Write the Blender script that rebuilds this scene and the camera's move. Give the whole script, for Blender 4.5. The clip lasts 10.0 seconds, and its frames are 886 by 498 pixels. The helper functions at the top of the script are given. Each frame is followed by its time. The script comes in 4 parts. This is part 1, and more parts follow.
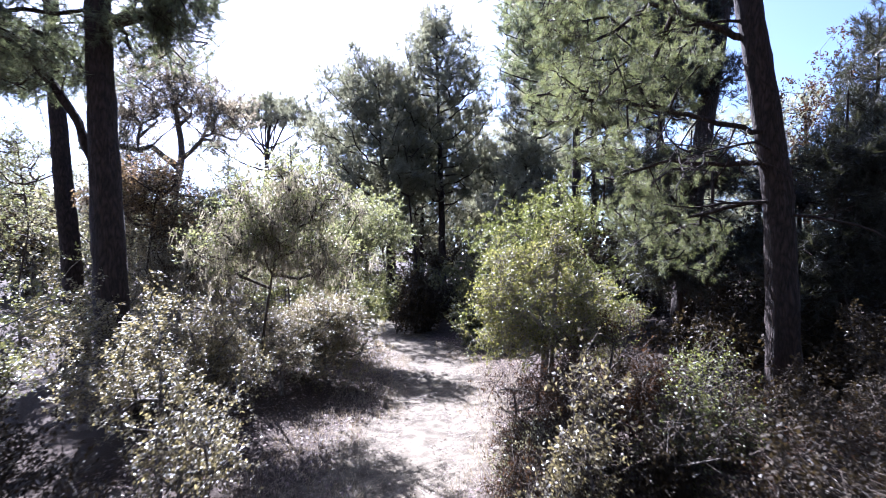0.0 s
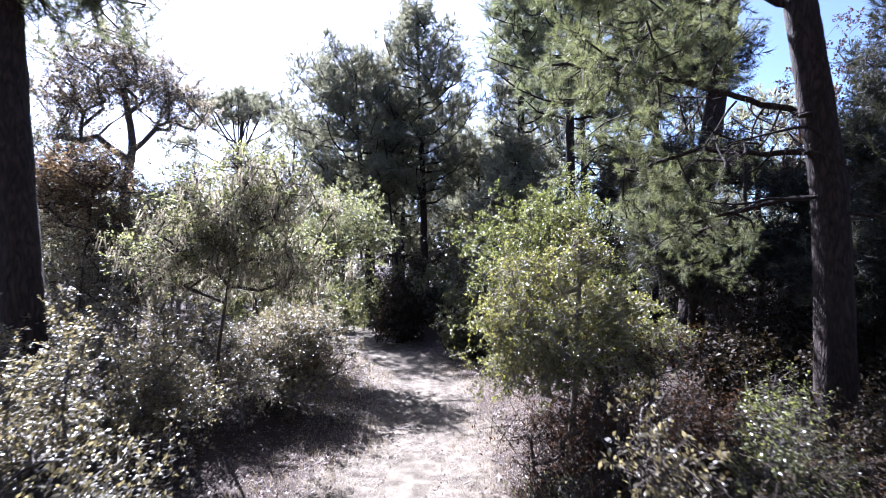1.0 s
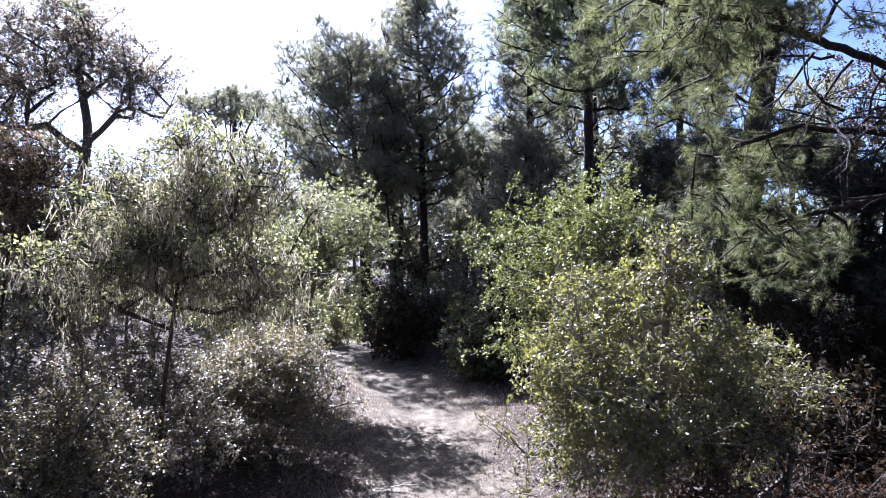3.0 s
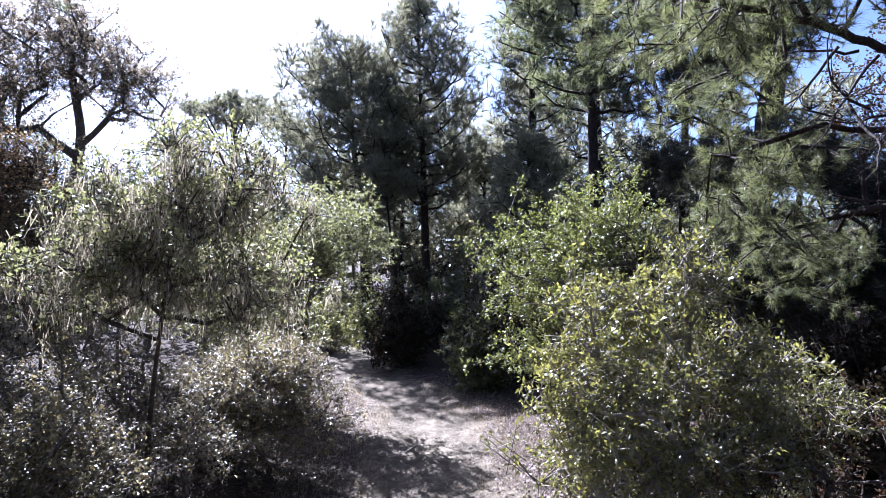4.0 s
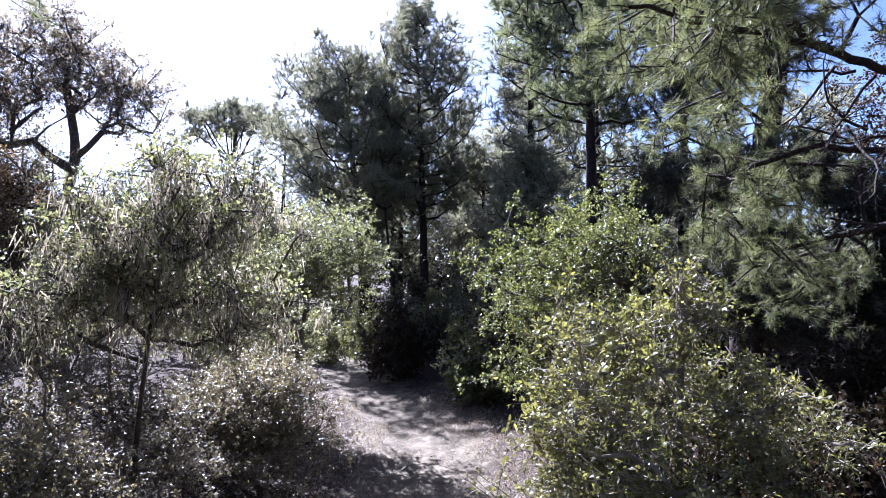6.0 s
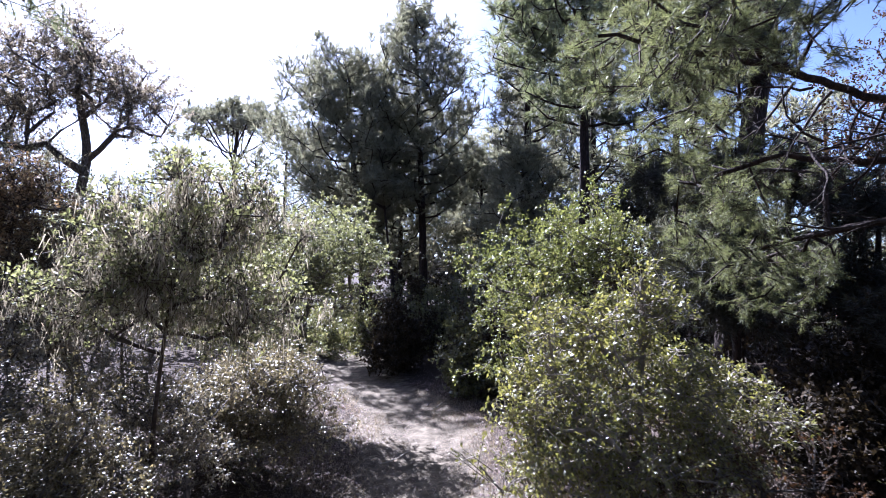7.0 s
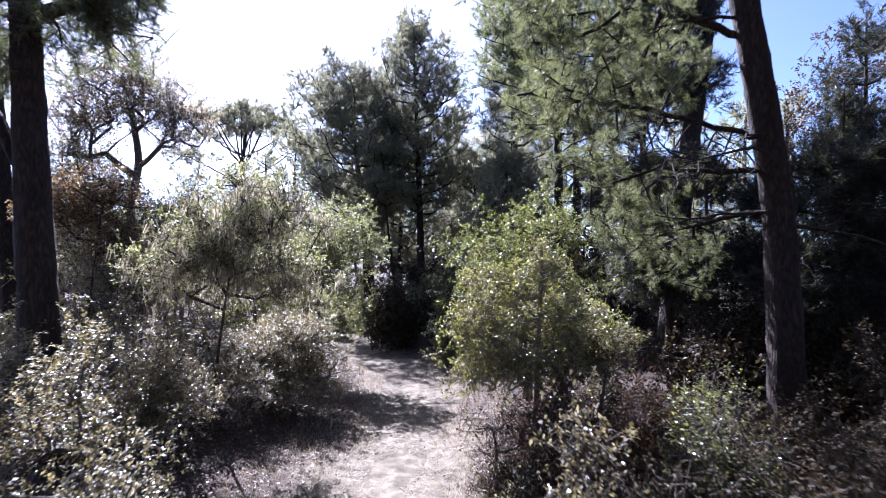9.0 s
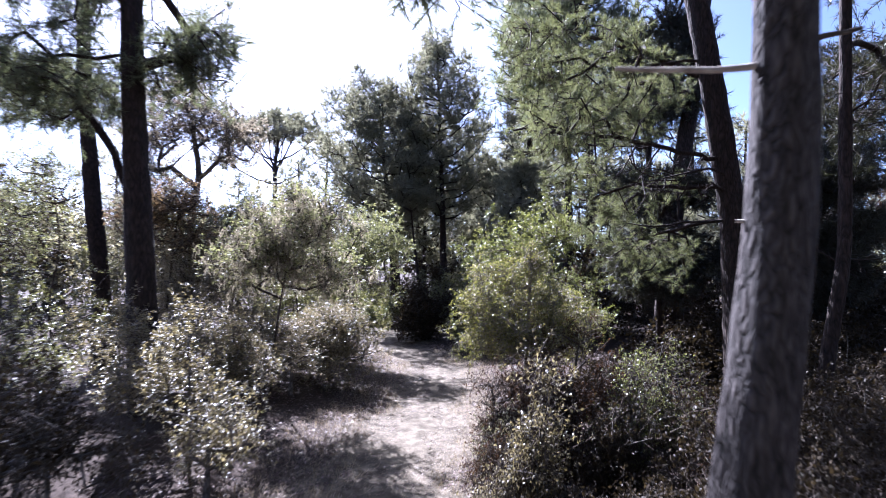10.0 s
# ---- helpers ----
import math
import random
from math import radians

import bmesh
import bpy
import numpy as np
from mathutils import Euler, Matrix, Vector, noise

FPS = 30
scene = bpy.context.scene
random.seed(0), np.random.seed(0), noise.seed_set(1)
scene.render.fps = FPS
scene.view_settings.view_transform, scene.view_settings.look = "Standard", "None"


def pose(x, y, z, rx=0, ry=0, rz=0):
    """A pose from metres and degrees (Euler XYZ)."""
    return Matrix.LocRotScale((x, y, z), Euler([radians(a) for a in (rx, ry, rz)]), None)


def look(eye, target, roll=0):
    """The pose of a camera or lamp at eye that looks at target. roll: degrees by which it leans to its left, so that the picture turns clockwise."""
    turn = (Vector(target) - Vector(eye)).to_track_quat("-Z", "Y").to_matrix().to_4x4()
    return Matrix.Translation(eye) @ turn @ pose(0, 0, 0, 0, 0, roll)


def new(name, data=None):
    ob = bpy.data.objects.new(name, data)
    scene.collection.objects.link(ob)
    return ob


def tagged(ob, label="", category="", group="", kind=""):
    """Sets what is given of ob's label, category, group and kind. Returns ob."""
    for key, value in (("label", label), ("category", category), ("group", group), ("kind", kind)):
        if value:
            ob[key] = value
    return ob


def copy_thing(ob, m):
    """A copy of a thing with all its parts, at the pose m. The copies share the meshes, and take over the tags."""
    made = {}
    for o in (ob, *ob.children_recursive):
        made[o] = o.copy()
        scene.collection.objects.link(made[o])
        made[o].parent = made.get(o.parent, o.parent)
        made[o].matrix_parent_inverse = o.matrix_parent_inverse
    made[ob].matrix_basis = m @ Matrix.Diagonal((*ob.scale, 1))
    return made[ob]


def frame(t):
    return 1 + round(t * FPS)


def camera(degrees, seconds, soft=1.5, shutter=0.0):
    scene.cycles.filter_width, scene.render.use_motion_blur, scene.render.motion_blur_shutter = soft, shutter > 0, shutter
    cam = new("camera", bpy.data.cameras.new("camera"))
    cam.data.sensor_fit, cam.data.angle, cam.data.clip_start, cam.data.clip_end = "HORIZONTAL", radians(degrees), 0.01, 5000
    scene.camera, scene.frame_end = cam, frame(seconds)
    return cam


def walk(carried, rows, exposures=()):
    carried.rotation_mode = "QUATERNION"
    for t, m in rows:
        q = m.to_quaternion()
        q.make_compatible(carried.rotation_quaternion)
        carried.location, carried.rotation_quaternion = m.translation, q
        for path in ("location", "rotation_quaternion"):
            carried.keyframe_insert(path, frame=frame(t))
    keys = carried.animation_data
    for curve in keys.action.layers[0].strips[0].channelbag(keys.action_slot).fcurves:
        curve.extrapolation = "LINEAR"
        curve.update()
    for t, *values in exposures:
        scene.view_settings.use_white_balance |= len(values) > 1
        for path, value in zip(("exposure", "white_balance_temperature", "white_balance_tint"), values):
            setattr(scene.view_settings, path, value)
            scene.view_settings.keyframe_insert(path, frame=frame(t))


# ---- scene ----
cam = camera(74.9, 10.0, soft=0.6, shutter=0.5)
METRES, EYE, TILT, LEAN, TURN = 8.0, 2.44, 0.0, 0.0, 0.0
ROWS = [
    (0.0, 0.0, 0.0, 0.0, 0.0, 0.0, -0.0),
    (0.5, -0.0113, 0.086, 0.0043, -1.1, -0.03, 0.16),
    (1.0, -0.0181, 0.1694, 0.0099, -2.13, -0.11, 0.23),
    (1.5, -0.0232, 0.2494, 0.0142, -2.4, -0.14, 0.26),
    (2.0, -0.0267, 0.3051, 0.0156, -2.42, -0.12, 0.25),
    (2.5, -0.0297, 0.3483, 0.0162, -2.42, 0.03, 0.25),
    (4.0, -0.029, 0.4136, 0.0185, -2.26, 0.69, 0.29),
    (4.5, -0.0268, 0.4235, 0.0209, -2.25, 0.94, 0.31),
    (5.0, -0.0249, 0.4287, 0.0246, -2.23, 1.15, 0.32),
    (5.5, -0.0217, 0.4293, 0.0302, -2.21, 1.38, 0.3),
    (7.0, -0.0116, 0.3693, 0.038, -2.12, 1.03, 0.26),
    (7.5, -0.0065, 0.3222, 0.0351, -2.07, 0.9, 0.25),
    (8.0, 0.0, 0.2654, 0.0274, -2.0, 0.81, 0.26),
    (8.5, 0.0073, 0.1854, 0.0175, -1.93, 0.7, 0.3),
    (9.0, 0.0145, 0.0938, 0.0123, -1.82, 0.84, 0.32),
    (9.5, 0.0221, -0.013, 0.0101, -1.44, 1.03, 0.29),
    (10.0, 0.0289, -0.125, 0.0063, 0.65, 1.08, 0.07),
]
walk(cam, [(t, pose(0, 0, EYE, TILT, LEAN, TURN) @ pose(METRES * x, METRES * y, METRES * z, 90 + pitch, roll, yaw)) for t, x, y, z, yaw, pitch, roll in ROWS],
     exposures=[(0.0, 2.96, 5100, 21), (2.0, 2.68, 5100, 21), (5.0, 2.62, 5000, 21), (8.0, 2.5, 5100, 24), (10.0, 2.64, 5100, 24)])

# ---- world and sun ----
SUN_AZ, SUN_EL = -25.0, 43.0       # degrees right of +y, and above the horizon
SUN_WAY = Vector((math.sin(radians(SUN_AZ)) * math.cos(radians(SUN_EL)), math.cos(radians(SUN_AZ)) * math.cos(radians(SUN_EL)), math.sin(radians(SUN_EL))))
world = bpy.data.worlds.new("sky")
scene.world = world
world.use_nodes = True
wn = world.node_tree.nodes
sky = wn.new("ShaderNodeTexSky")
sky.sky_type, sky.sun_disc = "NISHITA", False
sky.sun_elevation, sky.sun_rotation = radians(SUN_EL), radians(SUN_AZ)
sky.air_density, sky.dust_density, sky.ozone_density = 0.6, 0.1, 2.2
wn["Background"].inputs["Strength"].default_value = 0.038
# the bright haze that lies round the sun
haze = wn.new("ShaderNodeTexSky")
haze.sky_type, haze.sun_disc = "NISHITA", False
haze.sun_elevation, haze.sun_rotation = radians(SUN_EL), radians(SUN_AZ)
haze.air_density, haze.dust_density, haze.ozone_density = 0.0, 1.75, 0.0
both = wn.new("ShaderNodeMix")
both.data_type, both.blend_type = "RGBA", "ADD"
both.inputs["Factor"].default_value = 1.0
world.node_tree.links.new(sky.outputs[0], both.inputs["A"])
world.node_tree.links.new(haze.outputs[0], both.inputs["B"])
world.node_tree.links.new(both.outputs["Result"], wn["Background"].inputs["Color"])
sun = new("sun", bpy.data.lights.new("sun", "SUN"))
sun.data.energy, sun.data.angle, sun.data.color = 5.0, radians(0.53), (1.0, 0.93, 0.84)
sun.matrix_world = look(SUN_WAY * 60, (0, 0, 0))


# ---- materials ----
def nodes_of(name):
    m = bpy.data.materials.new(name)
    m.use_nodes = True
    t = m.node_tree
    return m, t.nodes, t.links, t.nodes["Principled BSDF"]


def ramp(nodes, stops):
    r = nodes.new("ShaderNodeValToRGB")
    e = r.color_ramp.elements
    while len(e) < len(stops):
        e.new(0.5)
    for i, (p, c) in enumerate(stops):
        e[i].position, e[i].color = p, (*c, 1)
    return r


def leaf_material(name, colours, rough=0.4, through_light=0.35, spec=0.5, glow=(1.3, 1.35, 0.6), vivid=False):
    """Thin leaves: gloss above, light coming through; every leaf has its own tint."""
    colours = colours if vivid else [(0.94 * c[0], c[1], min(1.3 * c[2], 0.95 * c[1])) for c in colours]
    colours = [tuple(0.4 * v for v in colours[0])] + list(colours[1:])
    m, n, l, b = nodes_of(name)
    geo = n.new("ShaderNodeNewGeometry")
    tex = n.new("ShaderNodeTexCoord")
    patch = n.new("ShaderNodeTexNoise")
    patch.inputs["Scale"].default_value = 1.7
    l.new(tex.outputs["Object"], patch.inputs["Vector"])
    add = n.new("ShaderNodeMath")
    add.operation = "MULTIPLY_ADD"
    l.new(patch.outputs["Fac"], add.inputs[0])
    add.inputs[1].default_value = 0.9
    l.new(geo.outputs["Random Per Island"], add.inputs[2])
    half = n.new("ShaderNodeMath")
    half.operation = "MULTIPLY_ADD"
    l.new(add.outputs[0], half.inputs[0])
    half.inputs[1].default_value, half.inputs[2].default_value = 0.72, -0.2
    k = len(colours)
    r = ramp(n, [(i / (k - 1), c) for i, c in enumerate(colours)])
    l.new(half.outputs[0], r.inputs["Fac"])
    l.new(r.outputs["Color"], b.inputs["Base Color"])
    # some leaves are waxier than others
    hashed = n.new("ShaderNodeMath")
    hashed.operation = "MULTIPLY"
    hashed.inputs[1].default_value = 37.0
    l.new(geo.outputs["Random Per Island"], hashed.inputs[0])
    part_of = n.new("ShaderNodeMath")
    part_of.operation = "FRACT"
    l.new(hashed.outputs[0], part_of.inputs[0])
    wax = n.new("ShaderNodeMapRange")
    wax.inputs["To Min"].default_value, wax.inputs["To Max"].default_value = rough * 0.55, rough * 1.35
    l.new(part_of.outputs[0], wax.inputs["Value"])
    l.new(wax.outputs[0], b.inputs["Roughness"])
    b.inputs["Specular IOR Level"].default_value = spec
    tint = n.new("ShaderNodeMix")
    tint.data_type, tint.blend_type = "RGBA", "MULTIPLY"
    tint.inputs["Factor"].default_value = 1
    l.new(r.outputs["Color"], tint.inputs["A"])
    tint.inputs["B"].default_value = (*glow, 1)
    tr = n.new("ShaderNodeBsdfTranslucent")
    l.new(tint.outputs["Result"], tr.inputs["Color"])
    mix = n.new("ShaderNodeMixShader")
    mix.inputs["Fac"].default_value = through_light
    l.new(b.outputs[0], mix.inputs[1])
    l.new(tr.outputs[0], mix.inputs[2])
    l.new(mix.outputs[0], n["Material Output"].inputs["Surface"])
    return m


def bark_material(name, dark, light, scale=9.0, stretch=0.28, depth=0.6):
    m, n, l, b = nodes_of(name)
    tex = n.new("ShaderNodeTexCoord")
    mp = n.new("ShaderNodeMapping")
    mp.inputs["Scale"].default_value = (1, 1, stretch)
    l.new(tex.outputs["Object"], mp.inputs["Vector"])
    warp = n.new("ShaderNodeTexNoise")
    warp.inputs["Scale"].default_value, warp.inputs["Detail"].default_value = 6, 4
    l.new(mp.outputs[0], warp.inputs["Vector"])
    off = n.new("ShaderNodeMixRGB")
    off.inputs["Fac"].default_value = 0.2
    l.new(mp.outputs[0], off.inputs["Color1"])
    l.new(warp.outputs["Color"], off.inputs["Color2"])
    v = n.new("ShaderNodeTexVoronoi")
    v.feature = "DISTANCE_TO_EDGE"
    v.inputs["Scale"].default_value = scale
    l.new(off.outputs[0], v.inputs["Vector"])
    fine = n.new("ShaderNodeTexNoise")
    fine.inputs["Scale"].default_value, fine.inputs["Detail"].default_value = 40, 6
    l.new(mp.outputs[0], fine.inputs["Vector"])
    h = n.new("ShaderNodeMath")
    h.operation = "MULTIPLY_ADD"
    l.new(fine.outputs["Fac"], h.inputs[0])
    h.inputs[1].default_value = 0.6
    l.new(v.outputs["Distance"], h.inputs[2])
    r = ramp(n, [(0.2, dark), (0.45, [0.5 * (a + c) for a, c in zip(dark, light)]), (0.72, light)])
    l.new(h.outputs[0], r.inputs["Fac"])
    l.new(r.outputs["Color"], b.inputs["Base Color"])
    b.inputs["Roughness"].default_value = 0.9
    b.inputs["Specular IOR Level"].default_value = 0.25
    bump = n.new("ShaderNodeBump")
    bump.inputs["Strength"].default_value, bump.inputs["Distance"].default_value = depth, 0.04
    l.new(h.outputs[0], bump.inputs["Height"])
    l.new(bump.outputs[0], b.inputs["Normal"])
    return m


def plain_wood(name, c1, c2):
    m, n, l, b = nodes_of(name)
    tex = n.new("ShaderNodeTexCoord")
    a = n.new("ShaderNodeTexNoise")
    a.inputs["Scale"].default_value, a.inputs["Detail"].default_value = 14, 6
    l.new(tex.outputs["Object"], a.inputs["Vector"])
    r = ramp(n, [(0.3, c1), (0.7, c2)])
    l.new(a.outputs["Fac"], r.inputs["Fac"])
    l.new(r.outputs["Color"], b.inputs["Base Color"])
    b.inputs["Roughness"].default_value = 0.85
    b.inputs["Specular IOR Level"].default_value = 0.2
    bump = n.new("ShaderNodeBump")
    bump.inputs["Strength"].default_value, bump.inputs["Distance"].default_value = 0.5, 0.01
    l.new(a.outputs["Fac"], bump.inputs["Height"])
    l.new(bump.outputs[0], b.inputs["Normal"])
    return m


OAK_LEAF = leaf_material("oak_leaf", [(0.05, 0.052, 0.02), (0.112, 0.112, 0.043), (0.192, 0.182, 0.075), (0.31, 0.28, 0.14)], 0.4, 0.4, 0.6, (1.5, 1.5, 0.75), True)
OLIVE_LEAF = leaf_material("olive_oak_leaf", [(0.06, 0.064, 0.032), (0.122, 0.125, 0.06), (0.2, 0.192, 0.1)], 0.4, 0.45, 1.0, (1.5, 1.45, 0.85), True)
LICHEN_OAK_LEAF = leaf_material("lichened_oak_leaf", [(0.075, 0.081, 0.044), (0.155, 0.16, 0.088), (0.27, 0.268, 0.16)], 0.42, 0.45, 0.7, (1.5, 1.5, 0.95), True)
PALE_LEAF = leaf_material("pale_shrub_leaf", [(0.059, 0.051, 0.031), (0.128, 0.112, 0.071), (0.255, 0.222, 0.152)], 0.4, 0.4, 0.55, (1.7, 1.6, 1.05), True)
GREY_LEAF = leaf_material("grey_shrub_leaf", [(0.09, 0.079, 0.054), (0.185, 0.163, 0.112), (0.3, 0.267, 0.19)], 0.42, 0.42, 0.7, (1.5, 1.4, 1.05), True)
# leaf paled and made more translucent to carry glare over this crown
OPEN_LEAF = leaf_material("open_oak_leaf", [(0.1, 0.09, 0.07), (0.2, 0.18, 0.145), (0.3, 0.27, 0.22)], 0.5, 0.6, 0.4, (1.6, 1.5, 1.25), True)
# reddish brown, lowered further to carry the shade over the undergrowth
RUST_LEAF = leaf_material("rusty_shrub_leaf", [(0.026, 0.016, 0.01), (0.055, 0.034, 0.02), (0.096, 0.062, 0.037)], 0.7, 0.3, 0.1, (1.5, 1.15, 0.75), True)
# near-black leaf colour that stands in for shade on thicket and shrubs
SHADED_LEAF = leaf_material("shade_toned_leaf", [(0.022, 0.018, 0.013), (0.042, 0.033, 0.023), (0.075, 0.057, 0.037)], 0.7, 0.2, 0.12, (1.3, 1.2, 0.7), True)
# darker copy of the pine needle, with deep shade put into its colour
SHADE_NEEDLE = leaf_material("shade_darkened_needle", [(0.026, 0.025, 0.018), (0.05, 0.047, 0.033), (0.085, 0.077, 0.052)], 0.6, 0.26, 0.25)
SPRIG_LEAF = leaf_material("fresh_shrub_leaf", [(0.058, 0.066, 0.025), (0.122, 0.128, 0.052), (0.2, 0.195, 0.092)], 0.45, 0.42, 0.6, (1.5, 1.55, 0.8), True)
RED_LEAF = leaf_material("reddish_oak_leaf", [(0.075, 0.06, 0.038), (0.155, 0.122, 0.075), (0.25, 0.2, 0.125)], 0.45, 0.42, 0.5, (1.5, 1.2, 0.8), True)
TAWNY_LEAF = leaf_material("tawny_oak_leaf", [(0.1, 0.092, 0.05), (0.2, 0.18, 0.1), (0.3, 0.27, 0.16)], 0.45, 0.5, 0.9, (1.5, 1.4, 0.95))
PINE_NEEDLE = leaf_material("pine_needle", [(0.065, 0.073, 0.038), (0.14, 0.145, 0.078), (0.22, 0.215, 0.12)], 0.45, 0.5, 0.5, (1.4, 1.4, 0.85))
BROWN_NEEDLE = leaf_material("hanging_pine_needle", [(0.058, 0.068, 0.036), (0.13, 0.142, 0.08), (0.225, 0.225, 0.138)], 0.5, 0.46, 0.35, (1.45, 1.45, 0.88), True)
# needles lightened in colour, standing in for glare over the farther pines
PALED_NEEDLE = leaf_material("glare_paled_needle", [(0.1, 0.104, 0.078), (0.19, 0.19, 0.14), (0.28, 0.272, 0.2)], 0.5, 0.5, 0.4, (1.45, 1.42, 1.15), True)
LICHEN = leaf_material("lace_lichen", [(0.19, 0.17, 0.11), (0.29, 0.255, 0.165), (0.39, 0.34, 0.23)], 0.8, 0.5, 0.1, (1.3, 1.2, 0.95))
DRY_LEAF = leaf_material("dry_leaf", [(0.07, 0.045, 0.03), (0.18, 0.12, 0.08), (0.34, 0.25, 0.18)], 0.7, 0.1, 0.3, (1.1, 0.9, 0.6))
DRY_GRASS = leaf_material("dry_grass", [(0.2, 0.16, 0.09), (0.34, 0.27, 0.16), (0.45, 0.38, 0.25)], 0.7, 0.35, 0.2, (1.1, 1.0, 0.7))
PINE_BARK = bark_material("pine_bark", (0.01, 0.008, 0.007), (0.052, 0.035, 0.029), 20)
NEAR_BARK = bark_material("grey_pine_bark", (0.008, 0.007, 0.0065), (0.085, 0.073, 0.069), 44, 0.3, 0.5)
OAK_BARK = bark_material("oak_bark", (0.03, 0.026, 0.022), (0.19, 0.165, 0.145), 26, 0.4, 0.5)
TWIG = plain_wood("grey_twig", (0.024, 0.018, 0.014), (0.078, 0.06, 0.047))
PALE_TWIG = plain_wood("pale_oak_twig", (0.1, 0.085, 0.068), (0.26, 0.225, 0.185))
DEAD = plain_wood("bleached_dead_wood", (0.22, 0.19, 0.16), (0.5, 0.46, 0.41))


def ground_material():
    """Trodden sandy soil where the path mask is high, needle and leaf litter elsewhere."""
    m, n, l, b = nodes_of("forest_ground")
    tex = n.new("ShaderNodeTexCoord")

    def noise_at(scale, detail=5):
        a = n.new("ShaderNodeTexNoise")
        a.inputs["Scale"].default_value, a.inputs["Detail"].default_value = scale, detail
        l.new(tex.outputs["Object"], a.inputs["Vector"])
        return a

    big, mid, small = noise_at(0.9), noise_at(6, 8), noise_at(55, 6)
    sand = ramp(n, [(0.25, (0.066, 0.055, 0.04)), (0.5, (0.132, 0.111, 0.081)), (0.75, (0.235, 0.199, 0.15))])
    l.new(mid.outputs["Fac"], sand.inputs["Fac"])
    litter = ramp(n, [(0.3, (0.022, 0.017, 0.014)), (0.52, (0.055, 0.041, 0.033)), (0.72, (0.11, 0.083, 0.066))])
    l.new(small.outputs["Fac"], litter.inputs["Fac"])
    at = n.new("ShaderNodeAttribute")
    at.attribute_name = "trodden"
    edge = n.new("ShaderNodeMath")
    edge.operation = "MULTIPLY_ADD"
    l.new(mid.outputs["Fac"], edge.inputs[0])
    edge.inputs[1].default_value = 0.9
    l.new(at.outputs["Fac"], edge.inputs[2])
    edge2 = n.new("ShaderNodeMath")
    edge2.operation = "MULTIPLY_ADD"
    l.new(small.outputs["Fac"], edge2.inputs[0])
    edge2.inputs[1].default_value = 0.7
    l.new(edge.outputs[0], edge2.inputs[2])
    fac = n.new("ShaderNodeMapRange")
    fac.inputs["From Min"].default_value, fac.inputs["From Max"].default_value = 1.05, 1.55
    l.new(edge2.outputs[0], fac.inputs["Value"])
    mix = n.new("ShaderNodeMix")
    mix.data_type = "RGBA"
    l.new(fac.outputs[0], mix.inputs["Factor"])
    l.new(litter.outputs["Color"], mix.inputs["A"])
    l.new(sand.outputs["Color"], mix.inputs["B"])
    tone = n.new("ShaderNodeMix")
    tone.data_type, tone.blend_type = "RGBA", "MULTIPLY"
    tone.inputs["Factor"].default_value = 0.55
    l.new(mix.outputs["Result"], tone.inputs["A"])
    speck = ramp(n, [(0.3, (0.55, 0.5, 0.48)), (0.5, (1, 1, 1))])
    l.new(noise_at(120, 3).outputs["Fac"], speck.inputs["Fac"])
    l.new(speck.outputs["Color"], tone.inputs["B"])
    l.new(tone.outputs["Result"], b.inputs["Base Color"])
    b.inputs["Roughness"].default_value = 0.95
    b.inputs["Specular IOR Level"].default_value = 0.15
    hs = n.new("ShaderNodeMath")
    hs.operation = "ADD"
    l.new(small.outputs["Fac"], hs.inputs[0])
    l.new(mid.outputs["Fac"], hs.inputs[1])
    bump = n.new("ShaderNodeBump")
    bump.inputs["Strength"].default_value, bump.inputs["Distance"].default_value = 0.7, 0.03
    l.new(hs.outputs[0], bump.inputs["Height"])
    l.new(bump.outputs[0], b.inputs["Normal"])
    return m


GROUND = ground_material()

# ---- mesh tools ----
R = np.random.default_rng(7)


def fast_mesh(name, v, f, material, smooth=False):
    v, f = np.asarray(v, np.float32), np.asarray(f, np.int32)
    me = bpy.data.meshes.new(name)
    n, k = f.shape
    me.vertices.add(len(v))
    me.vertices.foreach_set("co", v.ravel())
    me.loops.add(n * k)
    me.loops.foreach_set("vertex_index", f.ravel())
    me.polygons.add(n)
    me.polygons.foreach_set("loop_start", np.arange(0, n * k, k, dtype=np.int32))
    me.update(calc_edges=True)
    me.materials.append(material)
    if smooth:
        me.shade_smooth()
    return me


def part(name, me, parent, label="", kind=""):
    ob = new(name, me)
    ob.parent = parent
    return tagged(ob, label, "", "", kind)


def thing(name, x, y, z, label, category, group="", kind=""):
    ob = new(name)
    ob.empty_display_size = 0.1
    ob.matrix_basis = pose(x, y, z)
    return tagged(ob, label, category, group, kind)


def unit(a):
    return a / np.maximum(np.linalg.norm(a, axis=-1, keepdims=True), 1e-9)


def frames_for(along, rng, up_bias=0.0):
    """Side and normal vectors for unit directions."""
    rnd = rng.normal(size=along.shape)
    rnd[:, 2] += up_bias
    side = unit(np.cross(along, rnd))
    return side, np.cross(side, along)


LEAF6 = np.array([(0, 0, 0), (0.3, 0.42, 0.1), (0.3, -0.42, 0.1), (0.72, 0.36, 0.06), (0.72, -0.36, 0.06), (1, 0, -0.08)])
LEAF6_F = np.array([(0, 2, 1), (1, 2, 4), (1, 4, 3), (3, 4, 5)])
LEAF4 = np.array([(0, 0, 0), (0.5, 0.5, 0.12), (0.5, -0.5, 0.12), (1, 0, 0)])
LEAF4_F = np.array([(0, 2, 1), (1, 2, 3)])
BLADE = np.array([(0, 0.5, 0), (0, -0.5, 0), (1, 0, 0)])
BLADE_F = np.array([(0, 1, 2)])


